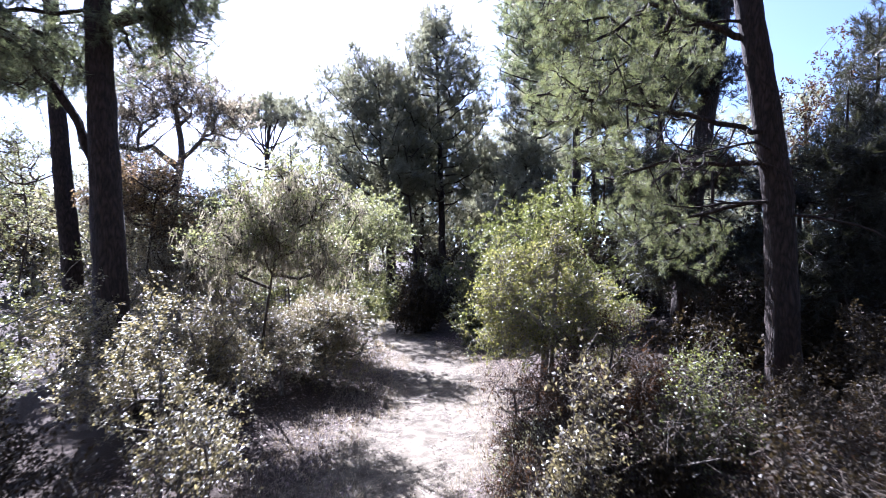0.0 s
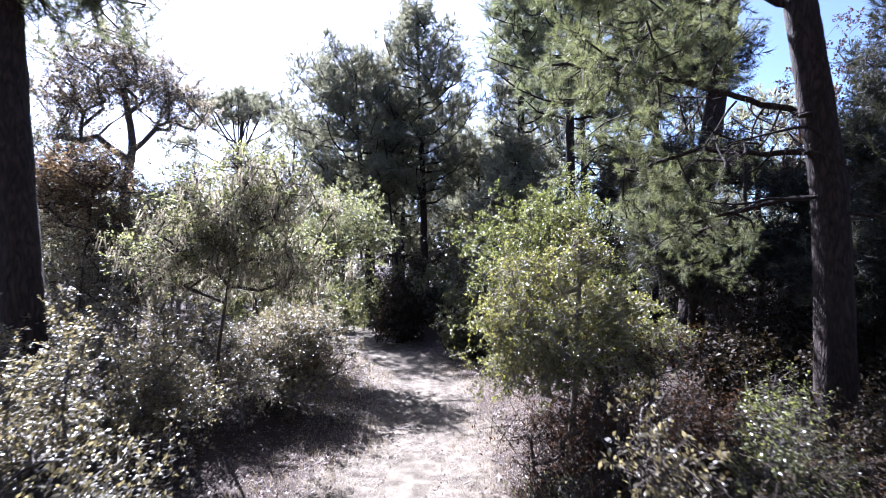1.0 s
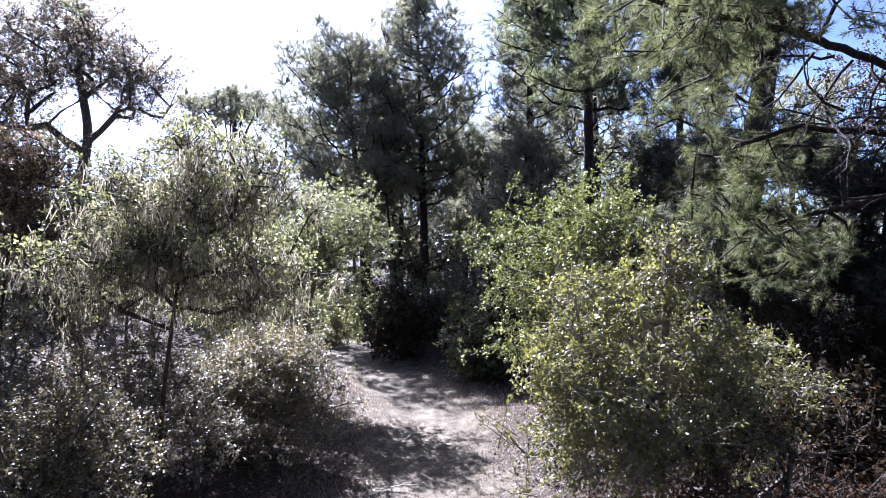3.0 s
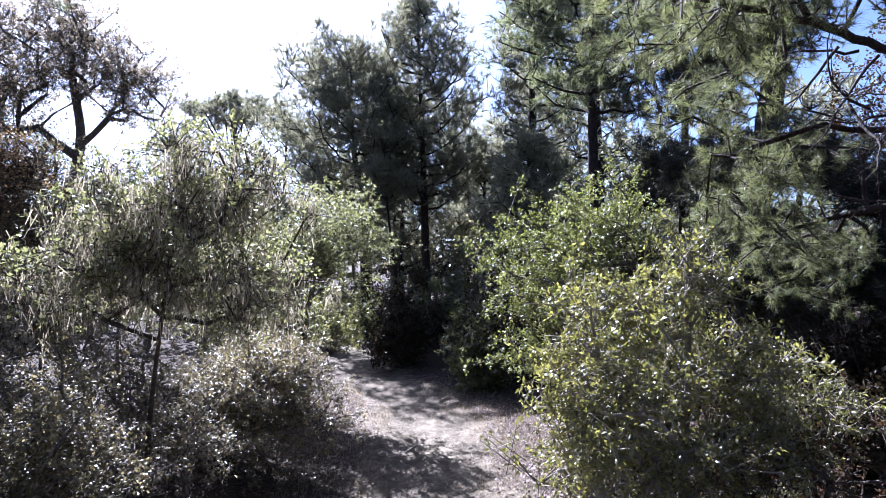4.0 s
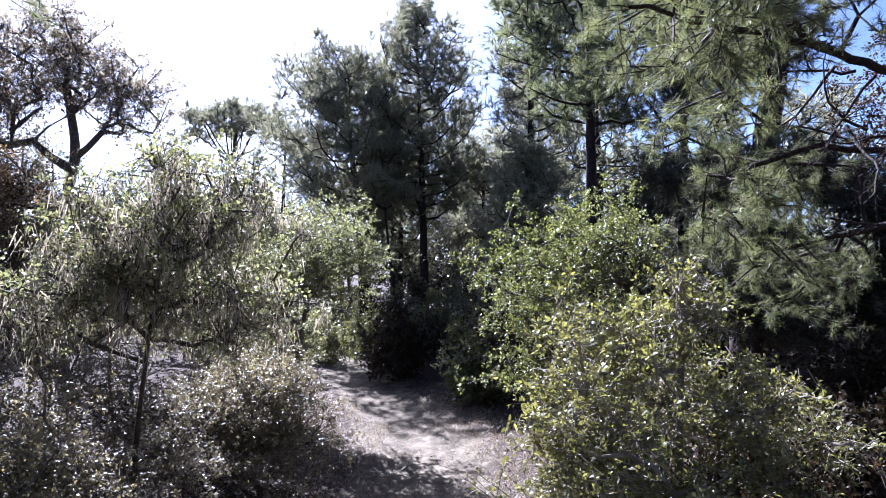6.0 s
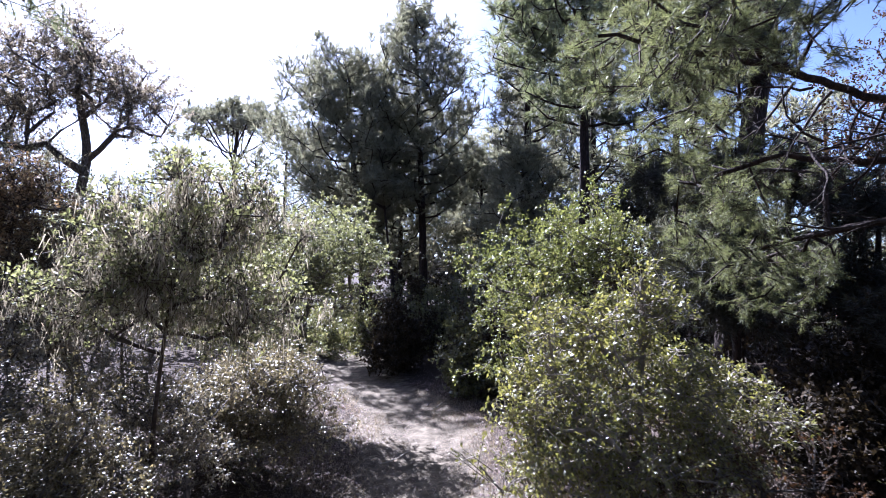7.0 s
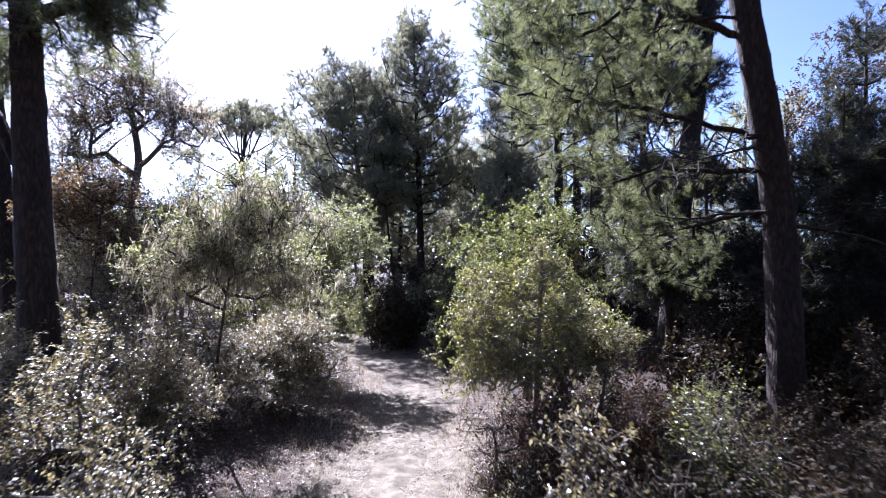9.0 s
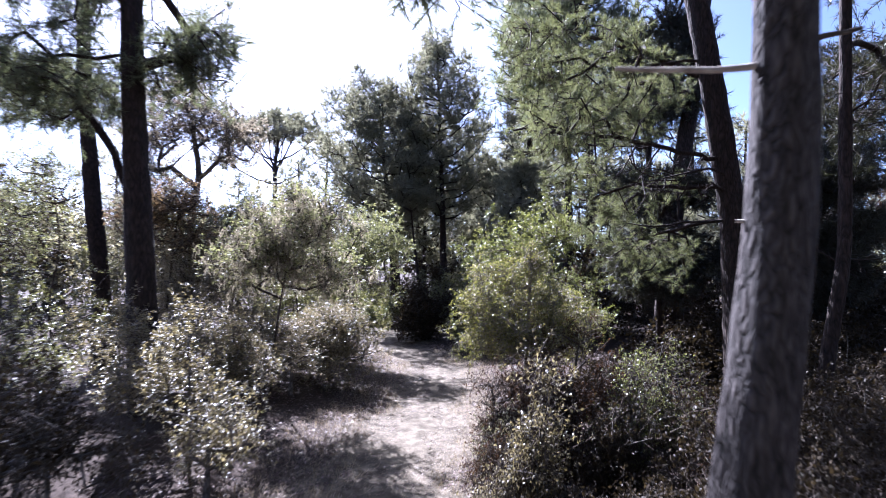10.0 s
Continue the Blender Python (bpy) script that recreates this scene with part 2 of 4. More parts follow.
def place_leaves(shape, faces, pos, along, side, normal, length, width):
    n, k = len(pos), len(shape)
    length, width = np.broadcast_to(length, n)[:, None, None], np.broadcast_to(width, n)[:, None, None]
    v = pos[:, None] + shape[None, :, 0:1] * along[:, None] * length + shape[None, :, 1:2] * side[:, None] * width + shape[None, :, 2:3] * normal[:, None] * length
    f = faces[None] + (np.arange(n) * k)[:, None, None]
    return v.reshape(-1, 3), f.reshape(-1, faces.shape[1])


def tubes(a, b, ra, rb, sides=4):
    """Tapered prisms from points a to b."""
    d = unit(b - a)
    ref = np.where(np.abs(d[:, 2:3]) > 0.9, np.array([[1.0, 0, 0]]), np.array([[0, 0, 1.0]]))
    s = unit(np.cross(d, ref))
    t = np.cross(s, d)
    ang = np.arange(sides) * 2 * np.pi / sides
    ring = np.cos(ang)[None, :, None] * s[:, None] + np.sin(ang)[None, :, None] * t[:, None]
    v = np.concatenate([a[:, None] + ring * np.asarray(ra)[:, None, None], (b + d * np.asarray(rb)[:, None] * 0.6)[:, None] + ring * np.asarray(rb)[:, None, None]], 1)
    i = np.arange(sides)
    j = (i + 1) % sides
    q = np.stack([i, j, j + sides, i + sides], 1)
    f = q[None] + (np.arange(len(a)) * 2 * sides)[:, None, None]
    return v.reshape(-1, 3), f.reshape(-1, 4)


def branching(nodes, parents, edge, rad, sides=5):
    """Limbs as one connected skin: a ring at every node, joined to its parent's ring; side limbs much thinner than their parent start with a ring of their own inside it."""
    own = {int(n): i for i, n in enumerate(edge)}
    d = unit(nodes[edge] - nodes[parents[edge]])
    feet = np.array([i for i, n in enumerate(edge) if int(parents[n]) not in own or rad[n] < 0.62 * rad[parents[n]]], int)
    centre = np.concatenate([nodes[edge], nodes[parents[edge[feet]]]])
    way = np.concatenate([d, d[feet]])
    r = np.concatenate([rad[edge], np.minimum(rad[parents[edge[feet]]], rad[edge[feet]] * 1.3)])
    ref = np.array([0.36, 0.22, 0.9])
    s = unit(np.cross(way, ref))
    t = np.cross(s, way)
    ang = np.arange(sides) * 2 * np.pi / sides
    ring = np.cos(ang)[None, :, None] * s[:, None] + np.sin(ang)[None, :, None] * t[:, None]
    v = centre[:, None] + ring * r[:, None, None]
    low = np.array([own.get(int(parents[n]), -1) for n in edge])
    bridge = np.array([(low[i], len(edge) + k) for k, i in enumerate(feet) if low[i] >= 0]).reshape(-1, 2)
    low[feet] = len(edge) + np.arange(len(feet))
    a, b = low[:, None] * sides, np.arange(len(edge))[:, None] * sides
    i = np.arange(sides)[None]
    j = (i + 1) % sides
    f = np.stack([a + i, a + j, b + j, b + i], -1).reshape(-1, 4)
    p, q = bridge[:, 0] * sides, bridge[:, 1] * sides
    return v.reshape(-1, 3), np.concatenate([f, np.stack([p, p + 1, q + 1, q], 1)])


def loft(line, radii, rng, sides=16, rough=0.05, flare=0.0):
    """A trunk along a line of points, with an uneven, ridged skin and a flared foot."""
    line = np.asarray(line, float)
    seg = np.linalg.norm(np.diff(line, axis=0), axis=1)
    s = np.concatenate([[0], np.cumsum(seg)])
    rows = max(6, int(s[-1] / 0.16))
    u = np.linspace(0, s[-1], rows)
    c = np.stack([np.interp(u, s, line[:, i]) for i in range(3)], 1)
    for _ in range(4):
        c[1:-1] = 0.25 * c[:-2] + 0.5 * c[1:-1] + 0.25 * c[2:]
    r = np.interp(u, s, radii)
    ang = np.arange(sides) * 2 * np.pi / sides
    ph = rng.uniform(0, 6.28, 6)
    ridges = 0.5 * np.sin(3 * ang[None] + ph[0] + u[:, None] * 0.7) + 0.5 * np.sin(5 * ang[None] + ph[1] - u[:, None] * 1.3) + rng.normal(size=(rows, sides)) * 0.5
    rr = r[:, None] * (1 + rough * ridges) * (1 + flare * np.exp(-u[:, None] / 0.28) * (1 + 0.5 * np.sin(4 * ang[None] + ph[2])))
    v = c[:, None] + np.stack([np.cos(ang)[None] * rr, np.sin(ang)[None] * rr, np.zeros_like(rr)], 2)
    i, j = np.meshgrid(np.arange(rows - 1), np.arange(sides), indexing="ij")
    k = (j + 1) % sides
    f = np.stack([i * sides + j, i * sides + k, (i + 1) * sides + k, (i + 1) * sides + j], -1).reshape(-1, 4)
    return v.reshape(-1, 3), f


def tips_in(blobs, count, rng, shell=2.4, lump=0.25):
    """Points spread through rounded masses (x, y, z, rx, ry, rz), more of them near the surface."""
    vol = np.array([(b[3] * b[4] * b[5]) ** 0.75 * (b[6] if len(b) > 6 else 1) for b in blobs])
    out = []
    for b, share in zip(blobs, vol / vol.sum()):
        n = max(3, int(round(count * share)))
        d = unit(rng.normal(size=(n, 3)))
        bumps = 1 + lump * (np.sin(d[:, 0] * 5 + b[0] * 7) * np.sin(d[:, 1] * 6 + b[1] * 5) + np.sin(d[:, 2] * 7 + b[2] * 3) * 0.6)
        r = rng.uniform(0, 1, n) ** (1 / shell) * bumps
        out.append(np.array(b[:3]) + d * r[:, None] * np.array(b[3:6]))
    return np.concatenate(out)


def skeleton_of(line, tips, rng, step=0.3, rise=0.25, wiggle=0.12, low=0.0, boughs=()):
    """Joins tips to a trunk line with crooked limbs. Returns nodes, parents, tip indices and each node's limb number (0: trunk)."""
    line = np.asarray(line, float)
    seg = np.linalg.norm(np.diff(line, axis=0), axis=1)
    s = np.concatenate([[0], np.cumsum(seg)])
    u = np.linspace(0, s[-1], max(3, int(s[-1] / (step * 0.8))))
    nodes = [np.array([np.interp(q, s, line[:, i]) for i in range(3)]) for q in u]
    parents, limb = [i - 1 for i in range(len(nodes))], [0] * len(nodes)
    cap = len(nodes) + len(tips) * 40
    store = np.zeros((cap, 3))
    cost = np.zeros(cap)
    store[:len(nodes)] = nodes
    cost[:len(nodes)] = np.where(u < low, 3.0, 0.0)
    k, ends, limbs = len(nodes), [], 0
    for bough in boughs:
        # a main limb laid out point by point, from the trunk outwards
        b = np.asarray(bough, float)
        bs = np.concatenate([[0], np.cumsum(np.linalg.norm(np.diff(b, axis=0), axis=1))])
        limbs += 1
        p = int(np.argmin(np.linalg.norm(store[:len(u)] - b[0], axis=1)))
        for q in np.linspace(0, bs[-1], max(3, int(bs[-1] / (step * 0.6)))):
            store[k] = [np.interp(q, bs, b[:, i]) for i in range(3)]
            store[k] += rng.normal(size=3) * step * 0.06
            parents.append(p)
            limb.append(limbs)
            cost[k] = 1.5 if q < 0.25 * bs[-1] else 0.0
            p = k
            k += 1
    if boughs:
        cost[:len(u)] += 0.9
    centre = line[0] * 0.4 + line[-1] * 0.6
    order = np.argsort(np.linalg.norm(tips - centre, axis=1))
    for q in order:
        tip = tips[q]
        rel = tip - store[:k]
        flat = np.linalg.norm(rel[:, :2], axis=1)
        dist = np.sqrt(flat ** 2 + (rel[:, 2] - rise * flat) ** 2) + cost[:k]
        p = int(np.argmin(dist))
        start, gap = store[p].copy(), np.linalg.norm(tip - store[p])
        m = max(1, min(30, int(gap / step)))
        number = limb[p]
        if p < len(u):
            limbs += 1
            number = limbs
        bend = rng.normal(size=3) * gap * wiggle
        for i in range(1, m + 1):
            w = i / m
            pos = start * (1 - w) + tip * w + bend * math.sin(w * math.pi) + (rng.normal(size=3) * step * 0.12 if i < m else 0)
            pos[2] += 0.12 * gap * rise * math.sin(w * math.pi)
            store[k], cost[k] = pos, cost[p] + 0.05 * i * step
            parents.append(p if i == 1 else k - 1)
            limb.append(number)
            k += 1
        ends.append(k - 1)
    return store[:k], np.array(parents), np.array(ends), np.array(limb)


def limb_radii(parents, ends, trunk_count, r_tip, top, power=0.48):
    load = np.zeros(len(parents))
    load[ends] += 1
    for i in range(len(parents) - 1, 0, -1):
        if parents[i] >= 0:
            load[parents[i]] += load[i]
    return np.minimum(r_tip * np.maximum(load, 1) ** power, top)


def sprays(nodes, parents, ends, rng, per, reach, out_bias=0.6):
    """Short twigs round each tip: start points and directions."""
    tip = nodes[ends]
    way = unit(tip - nodes[np.maximum(parents[ends], 0)])
    start = np.repeat(tip, per, 0) + rng.normal(size=(len(ends) * per, 3)) * reach * 0.35
    d = unit(np.repeat(way, per, 0) * out_bias + rng.normal(size=(len(ends) * per, 3)) * 0.6)
    return start, d


def broadleaf(name, x, y, line, radius, blobs, material, label, category, tips=90, per=5, reach=0.22, leaves=10, size=0.045, wide=0.55,
              near=True, twig_r=0.004, bark=None, seed=1, group="", up=1.1, step=0.25, stems=1, base_z=None, lichen=0, droop=0.0, twiggy=False, rise=0.25, low=0.0, fine=True, gather=0.5, twigs=None):
    """An oak or a shrub: trunk or stems, limbs, twigs and a crown of single leaves."""
    rng = np.random.default_rng(seed)
    root = thing(name, x, y, ground_z(x, y) if base_z is None else base_z, label, category, group)
    bark = bark or OAK_BARK
    line = np.asarray(line, float)
    pts = tips_in(blobs, tips, rng)
    floor_z = np.array([ground_z(x + p[0], y + p[1]) for p in pts]) - root.location.z
    pts[:, 2] = np.maximum(pts[:, 2], floor_z + 0.08)
    nodes, parents, ends, limb = skeleton_of(line, pts, rng, step, rise, 0.12, low)
    trunk_count = int((limb == 0).sum())
    rad = limb_radii(parents, ends, trunk_count, twig_r * 1.6, radius * 0.8)
    v, f = loft(line, np.linspace(radius, radius * 0.45, len(line)), rng, 10, 0.05, 0.35)
    part("trunk", fast_mesh("trunk", v - np.array([0, 0, 0]), f, bark, True), root)
    edge = np.where((parents >= 0) & (limb > 0))[0]
    groups = [edge[limb[edge] == q] for q in np.unique(limb[edge])] if near else [edge]
    carriers = {}
    for e in groups:
        v, f = branching(nodes, parents, e, rad, 5 if near else 4)
        carriers[int(limb[e[0]])] = part("limb" if near else "branchwork", fast_mesh("limb", v, f, bark, True), root, kind="" if near else "stuff")
    start, d = sprays(nodes, parents, ends, rng, per, reach)
    d[:, 2] -= droop
    d = unit(d)
    span = reach * rng.uniform(0.6, 1.3, len(start))
    if near or twiggy:
        v, f = tubes(start - d * span[:, None] * 0.6, start + d * span[:, None], np.full(len(start), twig_r), np.full(len(start), twig_r * 0.5), 3)
        part("twig_spray", fast_mesh("twig_spray", v, f, twigs or TWIG), root, kind="stuff")
    w = 1.05 * rng.uniform(0.0, 1.0, (len(start), leaves)) ** gather
    pos = (start[:, None] + d[:, None] * (span[:, None] * w)[..., None]).reshape(-1, 3)
    dd = np.repeat(d, leaves, 0)
    along = unit(dd * 0.45 + rng.normal(size=dd.shape) * 0.75)
    side, normal = frames_for(along, rng, up)
    pos += along * 0.01
    length = size * rng.uniform(0.55, 1.25, len(pos))
    shape, faces = (LEAF6, LEAF6_F) if near and fine else (LEAF4, LEAF4_F)
    width = length * wide * rng.uniform(0.8, 1.2, len(pos))
    if near:
        bearer = np.repeat(np.repeat(limb[ends], per), leaves)
        for q, ob in carriers.items():
            m = bearer == q
            if m.any():
                v, f = place_leaves(shape, faces, pos[m], along[m], side[m], normal[m], length[m], width[m])
                part("leaf_spray", fast_mesh("leaf_spray", v, f, material), ob, kind="stuff")
    else:
        v, f = place_leaves(shape, faces, pos, along, side, normal, length, width)
        part("crown", fast_mesh("crown", v, f, material), root, kind="stuff")
    if lichen:
        pick = rng.integers(0, len(start), lichen)
        p0 = start[pick] + rng.normal(size=(lichen, 3)) * 0.06
        strands = 6
        p0 = np.repeat(p0, strands, 0) + rng.normal(size=(lichen * strands, 3)) * 0.03
        al = unit(np.array([[0, 0, -1.0]]) + rng.normal(size=p0.shape) * 0.3)
        sd, nm = frames_for(al, rng)
        ln = np.repeat(rng.uniform(0.08, 0.26, lichen), strands) * rng.uniform(0.5, 1.1, len(p0))
        v, f = place_leaves(BLADE, BLADE_F, p0, al, sd, nm, ln, rng.uniform(0.005, 0.012, len(p0)))
        part("lichen", fast_mesh("lichen", v, f, LICHEN), root, "pale grey-green hanging lace lichen", "stuff")
    return root


def pine(name, x, y, line, r0, r1, blobs, label, tips=120, per=6, reach=0.35, needles=18, size=0.12, needle_w=0.005, material=None, seed=1, rise=0.2,
         near=True, group="", bark=None, step=0.35, low=2.0, dead=0, twig_r=0.008, fan=0.8, sides=16, base_z=None, sag=0.0, limb_power=0.48, boughs=(), bough_r=0.07, laid=None, lift=0.15):
    """A pine: ridged trunk, crooked limbs, and tufts of needles round the twig ends."""
    rng = np.random.default_rng(seed)
    root = thing(name, x, y, ground_z(x, y) if base_z is None else base_z, label, "tree", group)
    bark = bark or PINE_BARK
    line = np.asarray(line, float)
    radii = np.linspace(0, 1, len(line))
    v, f = loft(line, r0 + (r1 - r0) * radii, rng, sides, 0.06, 0.4)
    part("trunk", fast_mesh("trunk", v, f, bark, True), root)
    pts = tips_in(blobs, tips, rng, 2.0, 0.2) if laid is None else laid
    nodes, parents, ends, limb = skeleton_of(line, pts, rng, step, rise, 0.1, low, boughs)
    rad = limb_radii(parents, ends, 0, twig_r, r0 * 0.45, limb_power)
    first = int((limb == 0).sum())
    for q in range(1, len(boughs) + 1):
        # the laid-out nodes of a main limb come before its side twigs
        length = max(3, int(np.linalg.norm(np.diff(np.asarray(boughs[q - 1], float), axis=0), axis=1).sum() / (step * 0.6)))
        rad[first:first + length] = np.maximum(rad[first:first + length], np.linspace(bough_r, bough_r * 0.3, length))
        first += length
    numbers = np.unique(limb[limb > 0])
    carriers = {}
    if near:
        for q in numbers:
            edge = np.where((limb == q) & (parents >= 0))[0]
            v, f = branching(nodes, parents, edge, rad, 5)
            carriers[int(q)] = part("limb", fast_mesh("limb", v, f, bark, True), root)
    else:
        edge = np.where((limb > 0) & (parents >= 0))[0]
        v, f = branching(nodes, parents, edge, rad, 4)
        part("branchwork", fast_mesh("branchwork", v, f, bark, True), root, kind="stuff")
    start, d = sprays(nodes, parents, ends, rng, per, reach, 0.7)
    d[:, 2] += lift - sag
    d = unit(d)
    span = reach * rng.uniform(0.5, 1.2, len(start))
    if near:
        v, f = tubes(start - d * span[:, None] * 0.5, start + d * span[:, None], np.full(len(start), twig_r * 0.7), np.full(len(start), twig_r * 0.35), 3)
        part("twig_spray", fast_mesh("twig_spray", v, f, TWIG), root, kind="stuff")
    tuft = np.concatenate([start + d * span[:, None], start + d * span[:, None] * 0.55])
    td = np.concatenate([d, d])
    pos = np.repeat(tuft, needles, 0)
    dd = np.repeat(td, needles, 0)
    pos = pos - dd * (rng.uniform(0, 1, len(pos)) * span.mean() * 0.45)[:, None]
    along = unit(dd * fan + rng.normal(size=dd.shape) * 0.5 - np.array([[0, 0, sag * 0.5]]))
    side, normal = frames_for(along, rng)
    length = size * rng.uniform(0.7, 1.2, len(pos))
    bearer = np.repeat(np.tile(np.repeat(limb[ends], per), 2), needles)
    for q, ob in (carriers or {0: root}).items():
        m = bearer == q if carriers else np.ones(len(pos), bool)
        if m.any():
            v, f = place_leaves(BLADE, BLADE_F, pos[m], along[m], side[m], normal[m], length[m], needle_w)
            part("needle_spray" if carriers else "crown", fast_mesh("needles", v, f, material or PINE_NEEDLE), ob, kind="stuff")
    if dead:
        bare_twigs(root, nodes[:int((limb == 0).sum())], dead, rng, r0)
    return root


def tiers(line, reach, count, rng, tips=14, rise=(0.15, 0.6), spread=0.34):
    """Limbs of a pine crown, from rows of height and reach to -x and +x: each one leaves the trunk, sags a little and turns up; tips gather on its outer part."""
    line, reach = np.asarray(line, float), np.asarray(reach, float)
    boughs, out = [], []
    for q in range(count):
        w = (q + rng.uniform(0.1, 0.9)) / count
        z = reach[0, 0] + (reach[-1, 0] - reach[0, 0]) * w
        root = np.array([np.interp(z, line[:, 2], line[:, 0]), np.interp(z, line[:, 2], line[:, 1]), z])
        a = q * 2.4 + rng.uniform(-0.5, 0.5)
        c = 0.5 + 0.5 * math.cos(a)
        r = (np.interp(z, reach[:, 0], reach[:, 1]) * (1 - c) + np.interp(z, reach[:, 0], reach[:, 2]) * c) * rng.uniform(0.7, 1.12)
        way, side = np.array([math.cos(a), math.sin(a), 0]), np.array([-math.sin(a), math.cos(a), 0])
        up = rng.uniform(*rise) * r
        sway = rng.normal() * 0.12 * r
        p = [root, root + way * r * 0.35 + side * sway + np.array([0, 0, 0.12 * up]), root + way * r * 0.7 + side * sway + np.array([0, 0, 0.42 * up]), root + way * r + np.array([0, 0, up])]
        boughs.append(p)
        p = np.array(p)
        n = max(4, int(tips * (0.35 + 0.65 * r / reach[:, 1:].max())))
        u = 3 * rng.uniform(0.12, 1.0, n) ** 0.7
        at = np.stack([np.interp(u, np.arange(4), p[:, i]) for i in range(3)], 1)
        flat = spread * r * (0.5 + 0.5 * rng.uniform(0, 1, n))
        at += side * (rng.normal(size=n) * flat)[:, None] + way * (rng.normal(size=n) * 0.05 * r)[:, None]
        at[:, 2] += rng.uniform(-0.05, 0.3, n) * r + rng.normal(size=n) * 0.08
        out.append(at)
    return boughs, np.concatenate(out)


def crooked(start, way, length, rng, steps=7, bend=0.25, rise=0.0):
    p = [np.array(start, float)]
    d = unit(np.array(way, float))
    for _ in range(steps):
        d = unit(d + rng.normal(size=3) * bend * 0.5 + np.array([0, 0, rise]))
        p.append(p[-1] + d * length / steps)
    return np.array(p)


def bare_branch(rng, start, way, length, radius, forks=5, bend=0.25, rise=0.0):
    """A leafless branch with side twigs, as one mesh's vertices and faces."""
    a, b, ra, rb = [], [], [], []

    def run(start, way, length, radius, depth):
        line = crooked(start, way, length, rng, 8, bend, rise)
        r = np.linspace(radius, radius * 0.25, len(line))
        a.extend(line[:-1]), b.extend(line[1:]), ra.extend(r[:-1]), rb.extend(r[1:])
        if depth:
            for i in rng.integers(2, len(line) - 1, forks):
                d = unit(line[i] - line[i - 1]) + rng.normal(size=3) * 0.7
                run(line[i], d, length * rng.uniform(0.25, 0.55), r[i] * 0.6, depth - 1)

    run(start, way, length, radius, 2)
    return tubes(np.array(a), np.array(b), np.array(ra), np.array(rb), 5)


def bare_twigs(root, line, count, rng, r0):
    for _ in range(count):
        i = rng.integers(len(line) // 4, len(line) - 1)
        ang = rng.uniform(0, 6.28)
        v, f = bare_branch(rng, line[i], (math.cos(ang), math.sin(ang), rng.uniform(-0.2, 0.3)), rng.uniform(0.7, 1.8), r0 * 0.12, 3)
        part("dead_branch", fast_mesh("dead_branch", v, f, PINE_BARK, True), root, "bare dark dead branch")


def ragged(r, h, seed, low=0.35):
    """Uneven masses for one shrub: some tall, some spreading, a few sprigs above."""
    rng = np.random.default_rng(seed + 900)
    out = []
    for _ in range(6):
        a, d = rng.uniform(0, 6.28), r * rng.uniform(0.1, 0.75)
        top = h * rng.uniform(0.55, 1.0) * (1 - 0.25 * d / r)
        size = r * rng.uniform(0.3, 0.52)
        out.append((math.cos(a) * d, math.sin(a) * d, top - 0.5 * (top - h * low), size, size, 0.55 * (top - h * low) + 0.08))
    for _ in range(4):
        a, d = rng.uniform(0, 6.28), r * rng.uniform(0.0, 0.8)
        out.append((math.cos(a) * d, math.sin(a) * d, h * rng.uniform(0.85, 1.08), 0.07, 0.07, 0.2, 1.5))
    return out


# ---- ground ----
PATH_LINE = np.array([(-60, 0.5), (-12, -0.3), (-4, -0.35), (2, -0.45), (5.6, -0.42), (8.2, -0.25), (9.5, -0.12), (12.3, -0.05), (14.5, -0.75), (16.5, -1.35), (21.5, -2.3), (30, -5.5), (60, -14)])


def smooth_step(a, b, x):
    t = np.clip((x - a) / (b - a), 0, 1)
    return t * t * (3 - 2 * t)


def path_x(y):
    return np.interp(y, PATH_LINE[:, 0], PATH_LINE[:, 1])


def ground_z_array(x, y):
    off = x - path_x(y)
    bank = 0.28 * smooth_step(1.1, 4.2, off) * smooth_step(-14, -2, y) * (1 - smooth_step(30, 45, y))
    left = 0.25 * smooth_step(0.9, 3.5, -off)
    dish = -0.06 * (1 - smooth_step(0.3, 1.0, np.abs(off)))
    waves = 0.05 * np.sin(x * 1.1 + 0.6 * y) + 0.04 * np.sin(1.7 * y - 0.8 * x + 1) + 0.015 * np.sin(4.1 * x + 2.3 * y)
    return bank + left + dish + waves * smooth_step(0.2, 2.5, np.abs(off)) + 0.012 * np.sin(3.1 * y + 2 * x)


def ground_z(x, y):
    return float(ground_z_array(np.array([x]), np.array([y]))[0])


